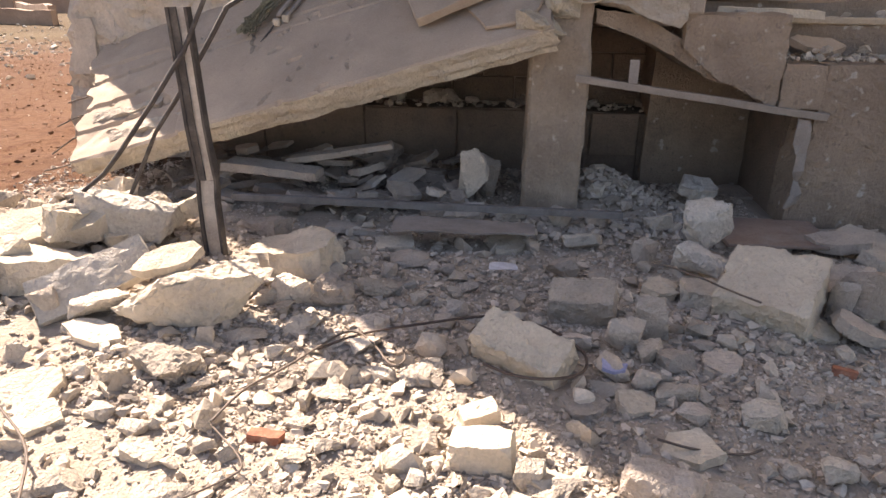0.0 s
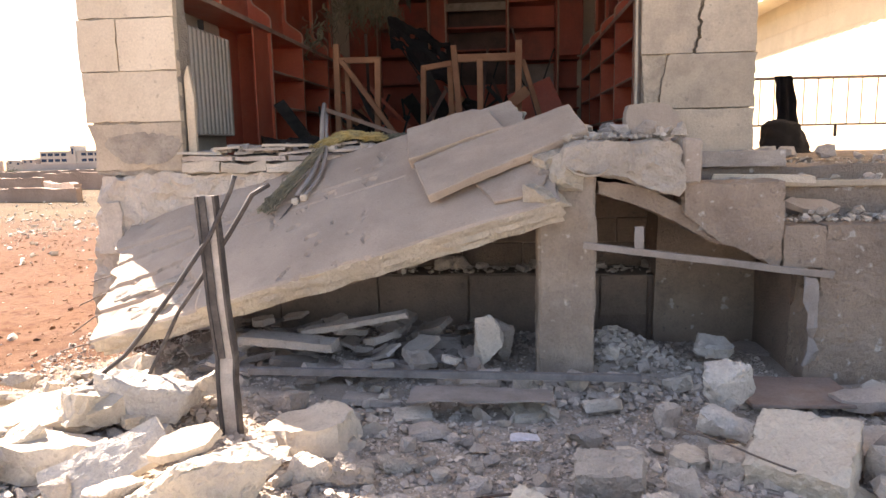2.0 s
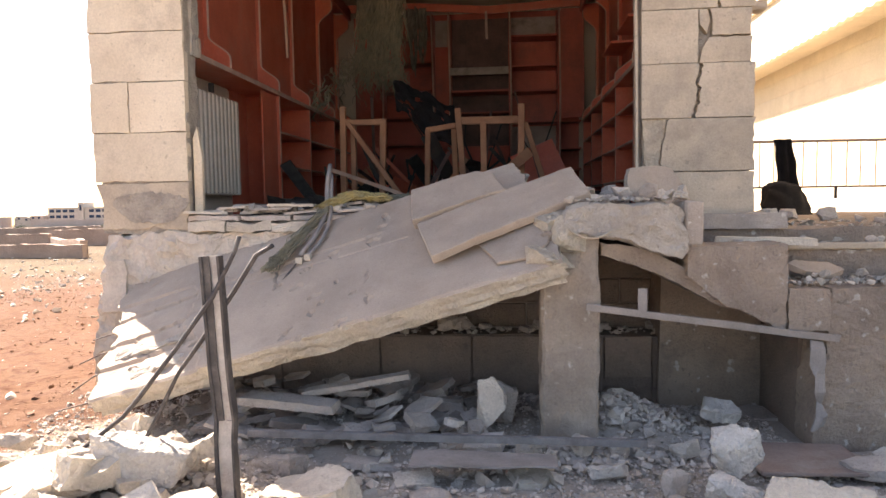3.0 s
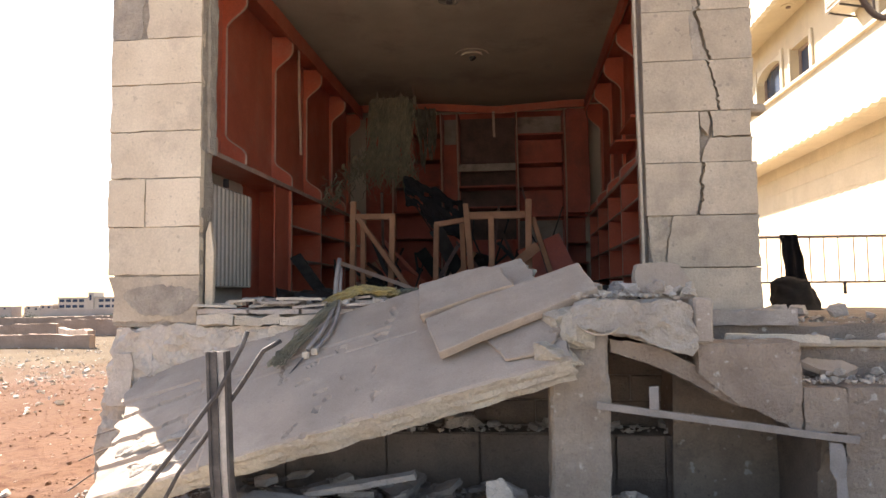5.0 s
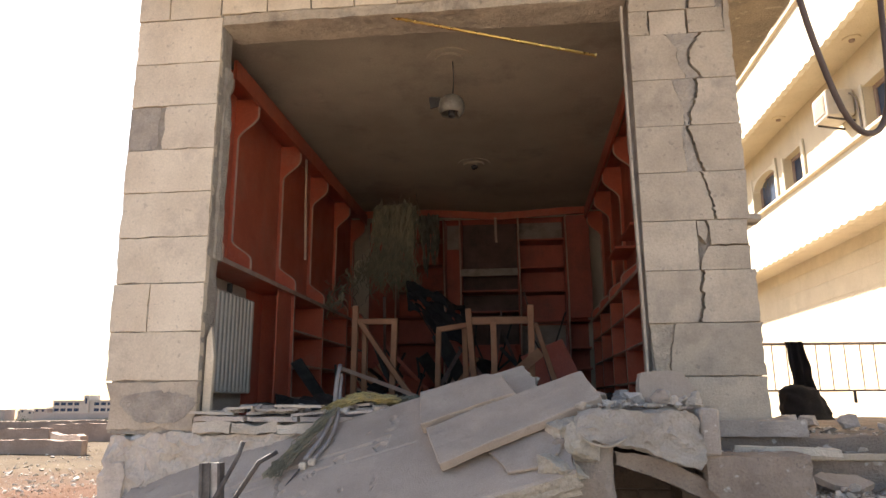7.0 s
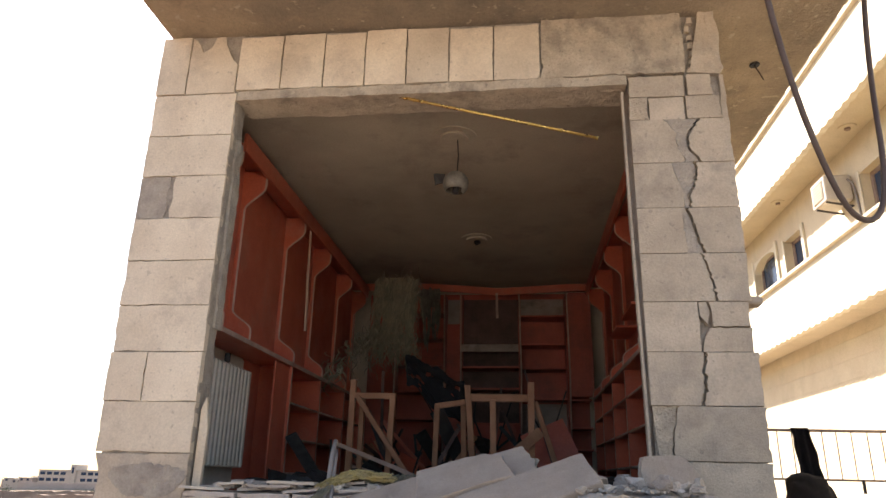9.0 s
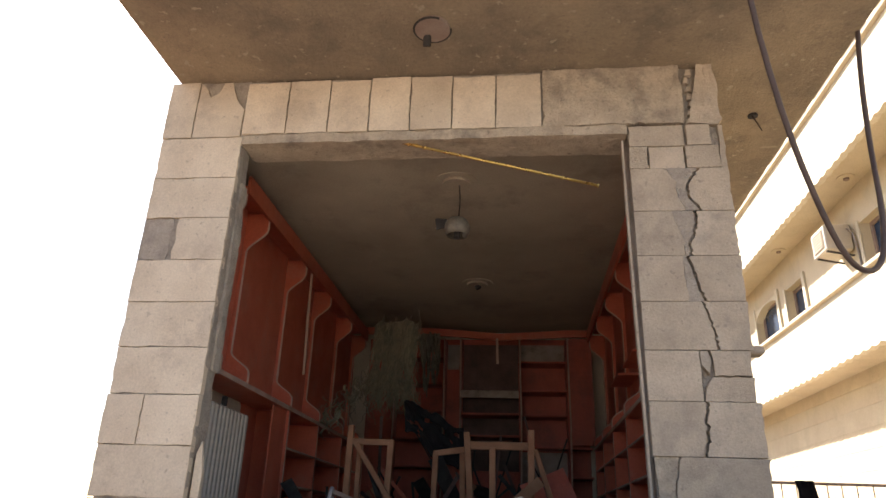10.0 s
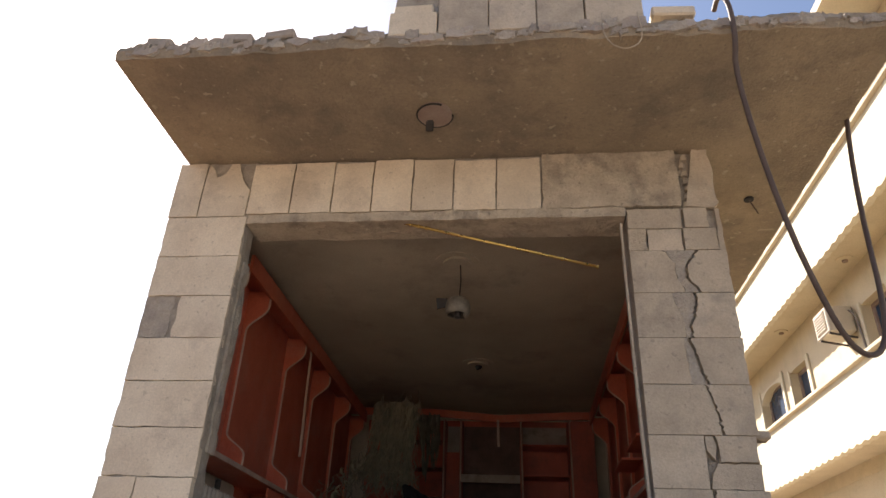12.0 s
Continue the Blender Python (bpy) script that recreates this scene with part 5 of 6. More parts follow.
def wall_unit(name, label, x_wall, sign, ys, lower, rad=None):
    """A bookshelf along a side wall. sign: the way it faces."""
    unit = thing(name, label, "bookshelf")
    y0, y1 = ys[0] - 0.02, ys[-1] + 0.02
    xs = lambda d: x_wall + sign * d

    def slab_x(nm, d0, d1, ya, yb, z0, z1, m=laminate, lab="", amp=0.0):
        a, b = sorted((xs(d0), xs(d1)))
        bm = box(a, b, ya, yb, z0, z1, 0.003)
        if amp:
            worn(bm, amp, 1.2, 3, 3)
        return part(nm, bm, m, unit, lab)

    slab_x("back_panel", 0.0, 0.015, (rad if rad else y0), 10.79, FZ, 4.28)
    if rad:
        slab_x("back_panel", 0.0, 0.015, y0, rad - 0.003, 2.58, 4.28)
    slab_x("top_rail", 0.366, 0.395, y0, 10.38, 4.13, 4.30, laminate, "bowed top rail", 0.010)
    slab_x("top_board", 0.016, 0.30, y0, y1, 4.25, 4.275, laminate, "", 0.006)
    slab_x("counter_shelf", 0.016, 0.37, y0, y1, 2.565, 2.60, laminate, "long shelf with a dusty edge", 0.004)
    slab_x("edge_band", 0.372, 0.377, y0, y1, 2.562, 2.603, laminate_edge)
    for k, y in enumerate(ys):
        o = part("side_panel", curved_side([(sign * d, z) for d, z in swoop(0.345, 0.16, 2.605, 4.215)], 0.024), laminate, unit)
        o.location = (x_wall + sign * 0.016, y, 0)
        rim_pts = [(x_wall + sign * (d + 0.019), y, z) for d, z in swoop(0.345, 0.16, 2.605, 4.215)[1:-1]]
        part("edge_band", tube(rim_pts, 0.013, 4), laminate_edge, unit, "pale edge band")
    for a, b in zip(ys, ys[1:] + [10.6]):
        slab_x("upper_panel", 0.13, 0.146, a + 0.013, b - 0.013, 2.603, 4.245, laminate, "flat closed panel between the uprights")
    for k, y in enumerate(ys):
        if rad and y < rad:
            continue
        slab_x("lower_side", 0.016, 0.36, y - 0.012, y + 0.012, FZ, 2.563)
        slab_x("edge_band", 0.361, 0.366, y - 0.012, y + 0.012, FZ, 2.56, laminate_edge)
    for a, b in zip(ys, ys[1:]):
        if rad and a < rad:
            continue
        for z in lower:
            slab_x("shelf", 0.016, 0.35, a + 0.014, b - 0.014, z, z + 0.022)
            slab_x("edge_band", 0.351, 0.356, a + 0.014, b - 0.014, z, z + 0.022, laminate_edge)
    return unit


west = wall_unit("bookshelf", "red-brown laminate wall bookshelf with curved uprights, emptied and dusty", -2.275, 1, [5.35, 5.93, 7.16, 8.24, 9.38, 10.35], [1.50, 1.84, 2.19], 6.72)
part("door_panel", box(-1.96, -1.94, 6.74, 7.145, 1.37, 2.56, 0.003), laminate, west, "closed lower panel")
part("hanging_strip", worn(bar((-1.93, 7.42, 4.2), (-1.91, 7.45, 3.0), 0.025, 0.012), 0.01, 3, 1, 3), laminate_edge, west, "loose edging strip hanging down")
part("broken_board", worn(box(-2.2, -1.98, 6.9, 7.4, 4.30, 4.37), 0.03, 5, 3, 3), laminate_edge, west, "splintered board over the top rail")
part("broken_board", worn(box(-2.2, -2.02, 7.6, 8.0, 4.29, 4.36), 0.03, 5, 4, 3), soot, west, "charred splintered board")
east = wall_unit("bookshelf", "red-brown laminate bookshelf with open cells, buckled by the blast", 1.835, -1, [5.6, 6.3, 7.3, 8.3, 9.3, 10.3], [1.62, 1.95, 2.28])
for y in (6.0, 6.8, 7.8):
    part("shelf", worn(box(1.46, 1.68, y - 0.28, y + 0.4, 3.05, 3.072), 0.008, 2, int(y * 3), 2), laminate, east)
part("hanging_strip", worn(tube([(1.44, 6.0, 4.1), (1.40, 6.02, 3.7), (1.43, 6.0, 3.4), (1.44, 6.05, 2.0)], 0.008, 5, smooth_steps=2), 0.003, 5), laminate_edge, east, "loose edging strip curling off")

# radiator under the west shelf
radiator = thing("radiator", "cream ribbed radiator below the wall shelf", "radiator")
part("wall_panel", box(-2.275, -2.255, 5.0, 6.70, 1.36, 2.55), enamel, radiator, "pale panel behind the radiator")
for k in range(14):
    y = 5.42 + k * 0.082
    part("rib", box(-2.2, -2.10, y, y + 0.068, 1.55, 2.42, 0.014), enamel, radiator)
part("pipe", tube([(-2.15, 5.40, 1.60), (-2.15, 6.60, 1.60)], 0.02, 8), enamel, radiator, smooth=True)
part("pipe", tube([(-2.15, 5.40, 2.36), (-2.15, 6.60, 2.36)], 0.02, 8), enamel, radiator, smooth=True)
part("valve", tube([(-2.12, 6.0, 2.42), (-2.12, 6.0, 2.50)], 0.025, 8), soot, radiator, "dark valve knob")

# bookcase across the back wall
rear = thing("bookcase", "dark red bookcase across the back wall, its shelves bare and broken", "bookcase")
# rear parts take the darkened laminate for the room's dim far end
part("back_panel", box(-1.93, 1.46, 10.80, 10.815, FZ, 4.28), shaded_laminate, rear)
RAIL = ((-2.0, 4.31), (-1.07, 4.305), (-0.45, 4.27), (0.13, 4.215), (0.5, 4.235), (0.82, 4.26), (1.5, 4.275))
bm = bmesh.new()
prev = None
for i in range(61):
    x = RAIL[0][0] + (RAIL[-1][0] - RAIL[0][0]) * i / 60
    z = float(np.interp(x, [p[0] for p in RAIL], [p[1] for p in RAIL])) + 0.006 * noise.noise((x * 3, 1, 1))
    y = 10.40 + 0.02 * noise.noise((x * 2, 4, 1))
    ring = [bm.verts.new(p) for p in ((x, y, z - 0.055), (x, y, z + 0.055), (x, y + 0.03, z + 0.055), (x, y + 0.03, z - 0.055))]
    if prev:
        for c in range(4):
            bm.faces.new((prev[c], prev[(c + 1) % 4], ring[(c + 1) % 4], ring[c]))
    prev = ring
part("top_rail", bm, laminate, rear, "sagging red top rail")
part("hanging_strip", worn(bar((0.10, 10.38, 4.19), (0.115, 10.37, 3.80), 0.035, 0.015), 0.008, 5, 2, 2), laminate_edge, rear, "snapped edging strip hanging from the rail")
for x, z0 in ((-1.45, FZ), (-0.70, FZ), (-0.45, 2.3), (0.44, FZ), (1.14, FZ)):
    part("upright", worn(box(x - 0.014, x + 0.014, 10.43, 10.79, z0, 4.2, 0.003), 0.01, 1.5, int(x * 9), 2), shaded_laminate, rear)
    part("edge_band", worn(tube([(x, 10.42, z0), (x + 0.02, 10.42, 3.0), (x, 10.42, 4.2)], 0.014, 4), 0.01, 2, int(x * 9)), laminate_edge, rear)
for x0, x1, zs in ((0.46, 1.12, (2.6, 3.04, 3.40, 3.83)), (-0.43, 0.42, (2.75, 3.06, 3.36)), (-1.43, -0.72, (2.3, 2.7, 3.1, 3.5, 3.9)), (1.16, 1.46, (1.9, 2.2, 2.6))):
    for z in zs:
        part("shelf", worn(box(x0, x1, 10.44, 10.79, z, z + 0.025, 0.003), 0.012, 1.8, int(z * 9), 2), shaded_laminate, rear)
part("pale_shelf", box(-0.43, 0.42, 10.41, 10.43, 3.30, 3.41, 0.003), grey_board, rear, "pale shelf front")
part("bare_wall_patch", box(0.46, 1.12, 10.785, 10.798, 3.86, 4.19), grey_board, rear, "pale back board")
part("bare_wall_patch", box(-0.68, -0.47, 10.785, 10.798, 3.8, 4.19), grey_board, rear, "pale back board")
part("bare_wall_patch", box(0.46, 1.12, 10.785, 10.798, 1.7, 2.58), grey_board, rear, "pale back board")
part("end_panel", worn(box(1.17, 1.50, 10.42, 10.44, 2.65, 4.2, 0.003), 0.01, 2, 4, 2), shaded_laminate, rear)
# dark sheet set in for the shade between the shelves
part("dark_recess", box(-0.43, 0.42, 10.785, 10.798, 2.3, 4.19), shaded_board, rear, "back board with the recess's shade in its dark colour")

# stripped wooden frames
def frame_of(name, label, bars):
    f = thing(name, label, "trestle", "stripped wooden trestles")
    for nm, a, b, w, d in bars:
        bm = bar(a, b, w, d)
        bmesh.ops.bevel(bm, geom=bm.edges[:], offset=0.004, segments=1, affect="EDGES")
        part(nm, bm, raw_wood, f)
    return f


P = 7.2
frame_of("broken_trestle", "bare wooden frame with a slanting brace standing in the debris", (("post", (-1.265, P, 2.44), (-1.275, P, FZ), 0.06, 0.06), ("post", (-1.17, P + 0.03, 2.28), (-1.17, P + 0.03, FZ), 0.05, 0.05), ("rail", (-1.24, P, 2.28), (-0.82, P, 2.275), 0.06, 0.05),
         ("post", (-0.85, P, 2.28), (-0.88, P, FZ), 0.06, 0.06), ("brace", (-1.2, P - 0.06, 2.26), (-0.62, P - 0.08, 1.45), 0.05, 0.04)))
frame_of("broken_trestle", "low bare wooden frame without its panel", (("post", (-0.42, P + 0.2, 2.21), (-0.44, P + 0.2, FZ), 0.055, 0.055), ("rail", (-0.44, P + 0.2, 2.2), (-0.13, P + 0.2, 2.245), 0.055, 0.05), ("post", (-0.15, P + 0.2, 2.21), (-0.13, P + 0.2, FZ), 0.055, 0.055)))
frame_of("broken_trestle", "wide bare wooden frame with tall uprights and a fallen brace", (("post", (-0.095, P, 2.39), (-0.02, P, FZ), 0.06, 0.06), ("rail", (-0.06, P, 2.265), (0.54, P, 2.265), 0.075, 0.04), ("post", (0.16, P, 2.25), (0.165, P, FZ), 0.06, 0.06), ("post", (0.54, P, 2.42), (0.53, P, FZ), 0.065, 0.06),
         ("brace", (0.58, P + 0.05, 2.24), (0.83, P + 0.02, 1.42), 0.05, 0.04)))
solo("wooden_lath", worn(bar((-1.35, 6.9, 1.80), (-0.5, 6.6, 1.50), 0.035, 0.02), 0.01, 2, 3, 3), laminate_edge, "thin pale lath lying over the debris", "lath")
solo("leaning_panel", worn(bar((0.95, 7.9, FZ + 0.02), (0.66, 8.1, 2.05), 0.5, 0.02), 0.01, 2, 3, 2), laminate, "red laminate panel leaning on the frame", "panel")
for k in range(46):
    r = random.Random(3000 + k)
    x, y = r.uniform(-1.8, 1.35), r.uniform(7.0, 10.2)
    a, t = r.uniform(0, 6.28), r.uniform(0.05, 0.9)
    h = r.uniform(0.3, 0.9)
    z = FZ + 0.05 + h * math.sin(t) * 0.5 + r.uniform(0, 0.25) * (y > 8)
    d = Vector((math.cos(a) * math.cos(t), math.sin(a) * math.cos(t), math.sin(t))) * h * 0.5
    solo("debris_board", bar(Vector((x, y, z)) - d, Vector((x, y, z)) + d, r.uniform(0.03, 0.22), 0.018), r.choice((soot, soot, soot, laminate, raw_wood, laminate_edge)), "charred splintered board in the room's debris heap", "board", "debris boards")
for k in range(60):
    r = random.Random(3300 + k)
    x, y = r.uniform(-1.75, 1.3), r.uniform(7.3, 10.0)
    a, t, h = r.uniform(0, 6.28), r.choice((0.05, 0.3, 0.7, 1.2, 1.45)) * r.uniform(0.6, 1.05), r.uniform(0.4, 1.5)
    d = Vector((math.cos(a) * math.cos(t), math.sin(a) * math.cos(t), math.sin(t))) * h * 0.5
    z = FZ + 0.06 + h * math.sin(t) * 0.5
    solo("broken_lath", bar(Vector((x, y, z)) - d, Vector((x, y, z)) + d, r.uniform(0.015, 0.045), 0.014), r.choice((soot, soot, soot, shaded_laminate, shaded_board)), "sooty splintered lath in the room's debris heap", "lath", "debris laths")
bm = box(-1.9, 1.4, 6.2, 10.3, FZ, FZ + 0.1)
dense(bm, 0.12, 0.16, 2.0, 31, 0.07)
solo("debris_heap", bm, soot, "heap of soot-black debris on the room's floor", "debris", kind="stuff")
# lamps, rod
def fitting(name, x, y, z, label, globe):
    t = thing(name, label, "ceiling lamp")
    bm = tube([(x, y, z - 0.001), (x, y, z - 0.012)], 0.20, 20)
    tube([(x, y, z - 0.012), (x, y, z - 0.035)], 0.13, 20, bm)
    part("rose", bm, ceiling_plaster, t, "moulded plaster rose")
    if globe:
        part("cord", tube([(x + 0.03, y, z - 0.03), (x + 0.04, y - 0.01, z - 0.2), (x + 0.03, y - 0.02, z - 0.38)], 0.006, 5), soot, t)
        g = bmesh.new()
        bmesh.ops.create_uvsphere(g, u_segments=16, v_segments=10, radius=0.115)
        bmesh.ops.delete(g, geom=[f for f in g.faces if f.calc_center_median().z < -0.06 and f.calc_center_median().x < 0.06], context="FACES")
        bmesh.ops.solidify(g, geom=g.faces[:], thickness=0.006)
        o = part("shade", g, dusty_glass, t, "broken dusty glass shade", True)
        o.location = (x + 0.02, y - 0.02, z - 0.47)
        part("socket", tube([(x + 0.03, y - 0.02, z - 0.38), (x + 0.02, y - 0.03, z - 0.56)], 0.03, 8), soot, t)
        part("torn_wing", worn(box(x - 0.17, x - 0.08, y - 0.03, y - 0.02, z - 0.47, z - 0.38), 0.02, 12, 2, 2), soot, t)
    else:
        part("socket", tube([(x, y, z - 0.03), (x + 0.02, y, z - 0.07)], 0.04, 8), soot, t)
    return t


fitting("ceiling_lamp", -0.12, 5.7, 4.40, "broken globe lamp hanging from its plaster rose", True)
fitting("ceiling_lamp", -0.09, 8.46, 4.40, "bare ceiling fitting with a dark stub", False)
rod = thing("curtain_rod", "brass curtain rod hanging by one end below the lintel", "curtain rod")
part("rod", tube([(-0.58, 4.66, 4.235), (1.01, 4.74, 3.842)], 0.011, 8), brass, rod, smooth=True)
for f in (0.12, 0.16, 0.2, 0.84, 1.0):
    a = Vector((-0.58, 4.66, 4.235)).lerp(Vector((1.01, 4.74, 3.842)), f)
    d = Vector((1.59, 0.08, -0.393)).normalized() * 0.006
    part("collar", tube([a - d, a + d], 0.015, 8), brass, rod)
old = thing("canopy_lamp", "rusted ring of a lost lamp on the canopy soffit", "lamp ring")
part("ring", tube([(-0.157 + 0.13 * math.cos(t), 4.06 + 0.13 * math.sin(t), 4.742) for t in np.linspace(0, 5.2, 24)], 0.008, 5), soot, old)
part("base", tube([(-0.157, 4.06, 4.765), (-0.157, 4.06, 4.738)], 0.125, 20), rust_board, old, "brown stained base plate")
part("socket", worn(tube([(-0.20, 4.12, 4.75), (-0.21, 4.17, 4.69)], 0.03, 7), 0.01, 20, 3), soot, old)
solo("junction_hole", tube([(2.383, 5.32, 4.775), (2.383, 5.32, 4.755)], 0.04, 8), soot, "dark open junction box in the soffit", "junction box")
solo("hanging_cable_end", tube([(2.383, 5.32, 4.76), (2.37, 5.25, 4.68), (2.39, 5.2, 4.55)], 0.005, 5, smooth_steps=1), hose_mat, "short cable end below the junction box", "cable")
solo("hose", tube([(1.70, 3.46, 5.02), (1.70, 3.36, 5.04), (1.745, 3.33, 4.98), (1.76, 3.36, 4.7), (1.76, 3.5, 4.52), (1.905, 3.65, 3.637), (2.104, 3.8, 3.05), (2.25, 3.9, 2.86), (2.40, 3.95, 2.88), (2.50, 4.0, 3.15), (2.585, 4.12, 3.79), (2.70, 4.25, 4.4), (2.80, 4.315, 4.9)], 0.0165, 8, smooth_steps=2), hose_mat,
     "thick brown hose looping down from the canopy edge", "hose", smooth=True)
solo("thin_wire", tube([(0.98, 3.37, 4.95), (0.97, 3.36, 4.8), (1.02, 3.36, 4.66), (1.12, 3.36, 4.62), (1.22, 3.36, 4.7), (1.2, 3.37, 4.95)], 0.004, 5, smooth_steps=2), limestone_grey, "thin pale wire loop at the canopy edge", "wire", smooth=True)


# ---- torn glass-fibre insulation ----
def rags(name, spots, count, length, width, material, label, drop=1.0, seed=0, fuzz=0.0):
    r = random.Random(seed)
    bm = bmesh.new()
    for k in range(count):
        a, b = spots
        f = r.random()
        p = Vector(a).lerp(Vector(b), f) + Vector((r.gauss(0, 0.04), r.gauss(0, 0.05), r.gauss(0, 0.09)))
        ln = length * r.uniform(0.3, 1.0)
        w = width * r.uniform(0.4, 1.3)
        n = 7
        ph = r.uniform(0, 6)
        side = Vector((math.cos(ph), math.sin(ph), 0))
        prev = None
        for i in range(n + 1):
            t = i / n
            q = p + Vector((0.05 * math.sin(ph + 4 * t) + fuzz * r.gauss(0, 1), 0.05 * math.cos(ph + 3 * t) + fuzz * r.gauss(0, 1), -drop * ln * t + fuzz * r.gauss(0, 1)))
            ww = w * (0.35 + math.sin(math.pi * min(t + 0.2, 1)) * 0.8) * 0.5
            s = (Matrix.Rotation(0.9 * t * math.sin(ph * 3), 3, "Z") @ side) * ww
            e = Vector((-s.y, s.x, 0)) * 0.5
            ring = [bm.verts.new(q - s), bm.verts.new(q + e), bm.verts.new(q + s), bm.verts.new(q - e)]
            if prev:
                for c in range(4):
                    bm.faces.new((prev[c], prev[(c + 1) % 4], ring[(c + 1) % 4], ring[c]))
            prev = ring
    return solo(name, bm, material, label, "insulation", kind="stuff")


def torn_sheet(name, left, right, top, drop, y, material, label, category, seed, folds=0.07, kind="stuff"):
    """A hanging sheet with deep folds, ragged at its foot and torn through; left and right give its sides as shifts down its length."""
    bm = bmesh.new()
    nx, nz = 46, 44
    g = {}
    for i in range(nx + 1):
        f = i / nx
        ln = drop * (0.80 + 0.30 * noise.noise((f * 3.1, seed, 1)) + 0.22 * noise.noise((f * 11, seed, 2)))
        for j in range(nz + 1):
            t = j / nz
            a, b = np.interp(t, (0, 0.5, 1), left), np.interp(t, (0, 0.5, 1), right)
            x = a + (b - a) * f + 0.02 * noise.noise((f * 8, t * 5, seed + 3))
            fold = noise.noise((f * 6 + 0.5 * t, t * 1.1, seed)) * folds + noise.noise((f * 21, t * 4, seed)) * folds * 0.4
            g[i, j] = bm.verts.new((x, y + fold + 0.02 * noise.noise((f * 40, t * 30, seed)), top - ln * t + 0.05 * noise.noise((f * 5, 0, seed)) + 0.014 * noise.noise((f * 30, t * 40, seed))))
    for i in range(nx):
        for j in range(nz):
            t = j / nz
            if noise.noise((i * 0.33, j * 0.10, seed + 9)) > 0.62 - 0.62 * max(0, t - 0.25):
                continue
            bm.faces.new((g[i, j], g[i + 1, j], g[i + 1, j + 1], g[i, j + 1]))
    bmesh.ops.delete(bm, geom=[v for v in bm.verts if not v.link_faces], context="VERTS")
    thicken(bm, (0, 0.014, 0))
    return solo(name, bm, material, label, category, kind=kind)


torn_sheet("torn_insulation", (-1.44, -1.46, -1.55), (-0.88, -0.90, -0.93), 4.02, 1.25, 8.9, fibre, "shredded grey-green glass fibre hanging from the ceiling", "insulation", 3, 0.12)
torn_sheet("torn_insulation", (-0.90, -0.86, -0.80), (-0.62, -0.60, -0.64), 3.92, 0.85, 9.1, fibre_dark, "sooty glass fibre hanging in shreds", "insulation", 7, 0.10)
rags("torn_insulation", ((-1.42, 8.86, 3.88), (-0.90, 8.86, 3.9)), 150, 0.9, 0.018, fibre, "loose strands over the hanging glass fibre", seed=3, fuzz=0.016)
rags("torn_insulation", ((-1.50, 8.86, 3.25), (-0.86, 8.86, 3.15)), 210, 0.42, 0.016, fibre, "frayed foot of the hanging glass fibre", seed=5, fuzz=0.02)
rags("torn_insulation", ((-1.45, 8.7, 3.25), (-1.95, 8.55, 2.72)), 70, 0.26, 0.03, fibre, "shred of grey-green glass fibre trailing to the shelf", seed=4, fuzz=0.008)
bm = bmesh.new()
g = {}
for i in range(25):
    for j in range(17):
        u, v = i / 24, j / 16
        g[i, j] = bm.verts.new((-0.95 + 0.72 * u + 0.10 * v, 8.5 - 0.5 * v + 0.12 * noise.noise((u * 4, v * 4, 2)), 2.92 - 0.52 * u * (0.6 + 0.4 * v) - 0.42 * v + 0.10 * noise.noise((u * 3, v * 3, 5)) + 0.03 * noise.noise((u * 12, v * 12, 5))))
for i in range(24):
    for j in range(16):
        if noise.noise((i * 0.3, j * 0.4, 8)) < 0.4:
            bm.faces.new((g[i, j], g[i + 1, j], g[i + 1, j + 1], g[i, j + 1]))
bmesh.ops.delete(bm, geom=[v for v in bm.verts if not v.link_faces], context="VERTS")
thicken(bm, (0, 0.006, -0.008))
solo("torn_sheeting", bm, black_cloth, "torn black sheeting sagging over the debris", "sheeting", kind="stuff")


def mat_of_fibre(name, path, count, spread, material, label, seed):
    """Long loose strands that run along a path."""
    r = random.Random(seed)
    bm = bmesh.new()
    p = [Vector(q) for q in path]
    for k in range(count):
        f0 = r.random() * 0.8
        f1 = min(f0 + r.uniform(0.15, 0.5), 1.0)
        off = Vector((r.gauss(0, spread), r.gauss(0, spread), abs(r.gauss(0, spread * 0.6))))
        pts = []
        for i in range(6):
            f = (f0 + (f1 - f0) * i / 5) * (len(p) - 1)
            a = min(int(f), len(p) - 2)
            pts.append(p[a].lerp(p[a + 1], f - a) + off + Vector((r.gauss(0, 0.009), r.gauss(0, 0.009), r.gauss(0, 0.006))))
        tube(pts, r.uniform(0.002, 0.006), 4, bm)
    return solo(name, bm, material, label, "insulation", kind="stuff")


mat_of_fibre("insulation_tuft", [(-0.80, 4.62, 1.42), (-0.60, 4.66, 1.50), (-0.38, 4.62, 1.47)], 320, 0.022, fibre_yellow, "yellow tuft of glass fibre caught on the sill", 5)
mat_of_fibre("insulation_tuft", [(-0.74, 4.58, 1.43), (-0.86, 4.40, 1.27), (-0.95, 4.26, 1.15), (-1.0, 4.14, 1.06)], 190, 0.017, fibre, "grey-green glass fibre trailing down the slab", 6)
mat_of_fibre("insulation_tuft", [(-0.5, 4.72, 1.46), (-0.25, 4.75, 1.46)], 240, 0.03, fibre, "grey-green glass fibre lying on the sill", 7)
duct = thing("cable_duct", "grey bundle of conduit hanging over the sill", "conduit")
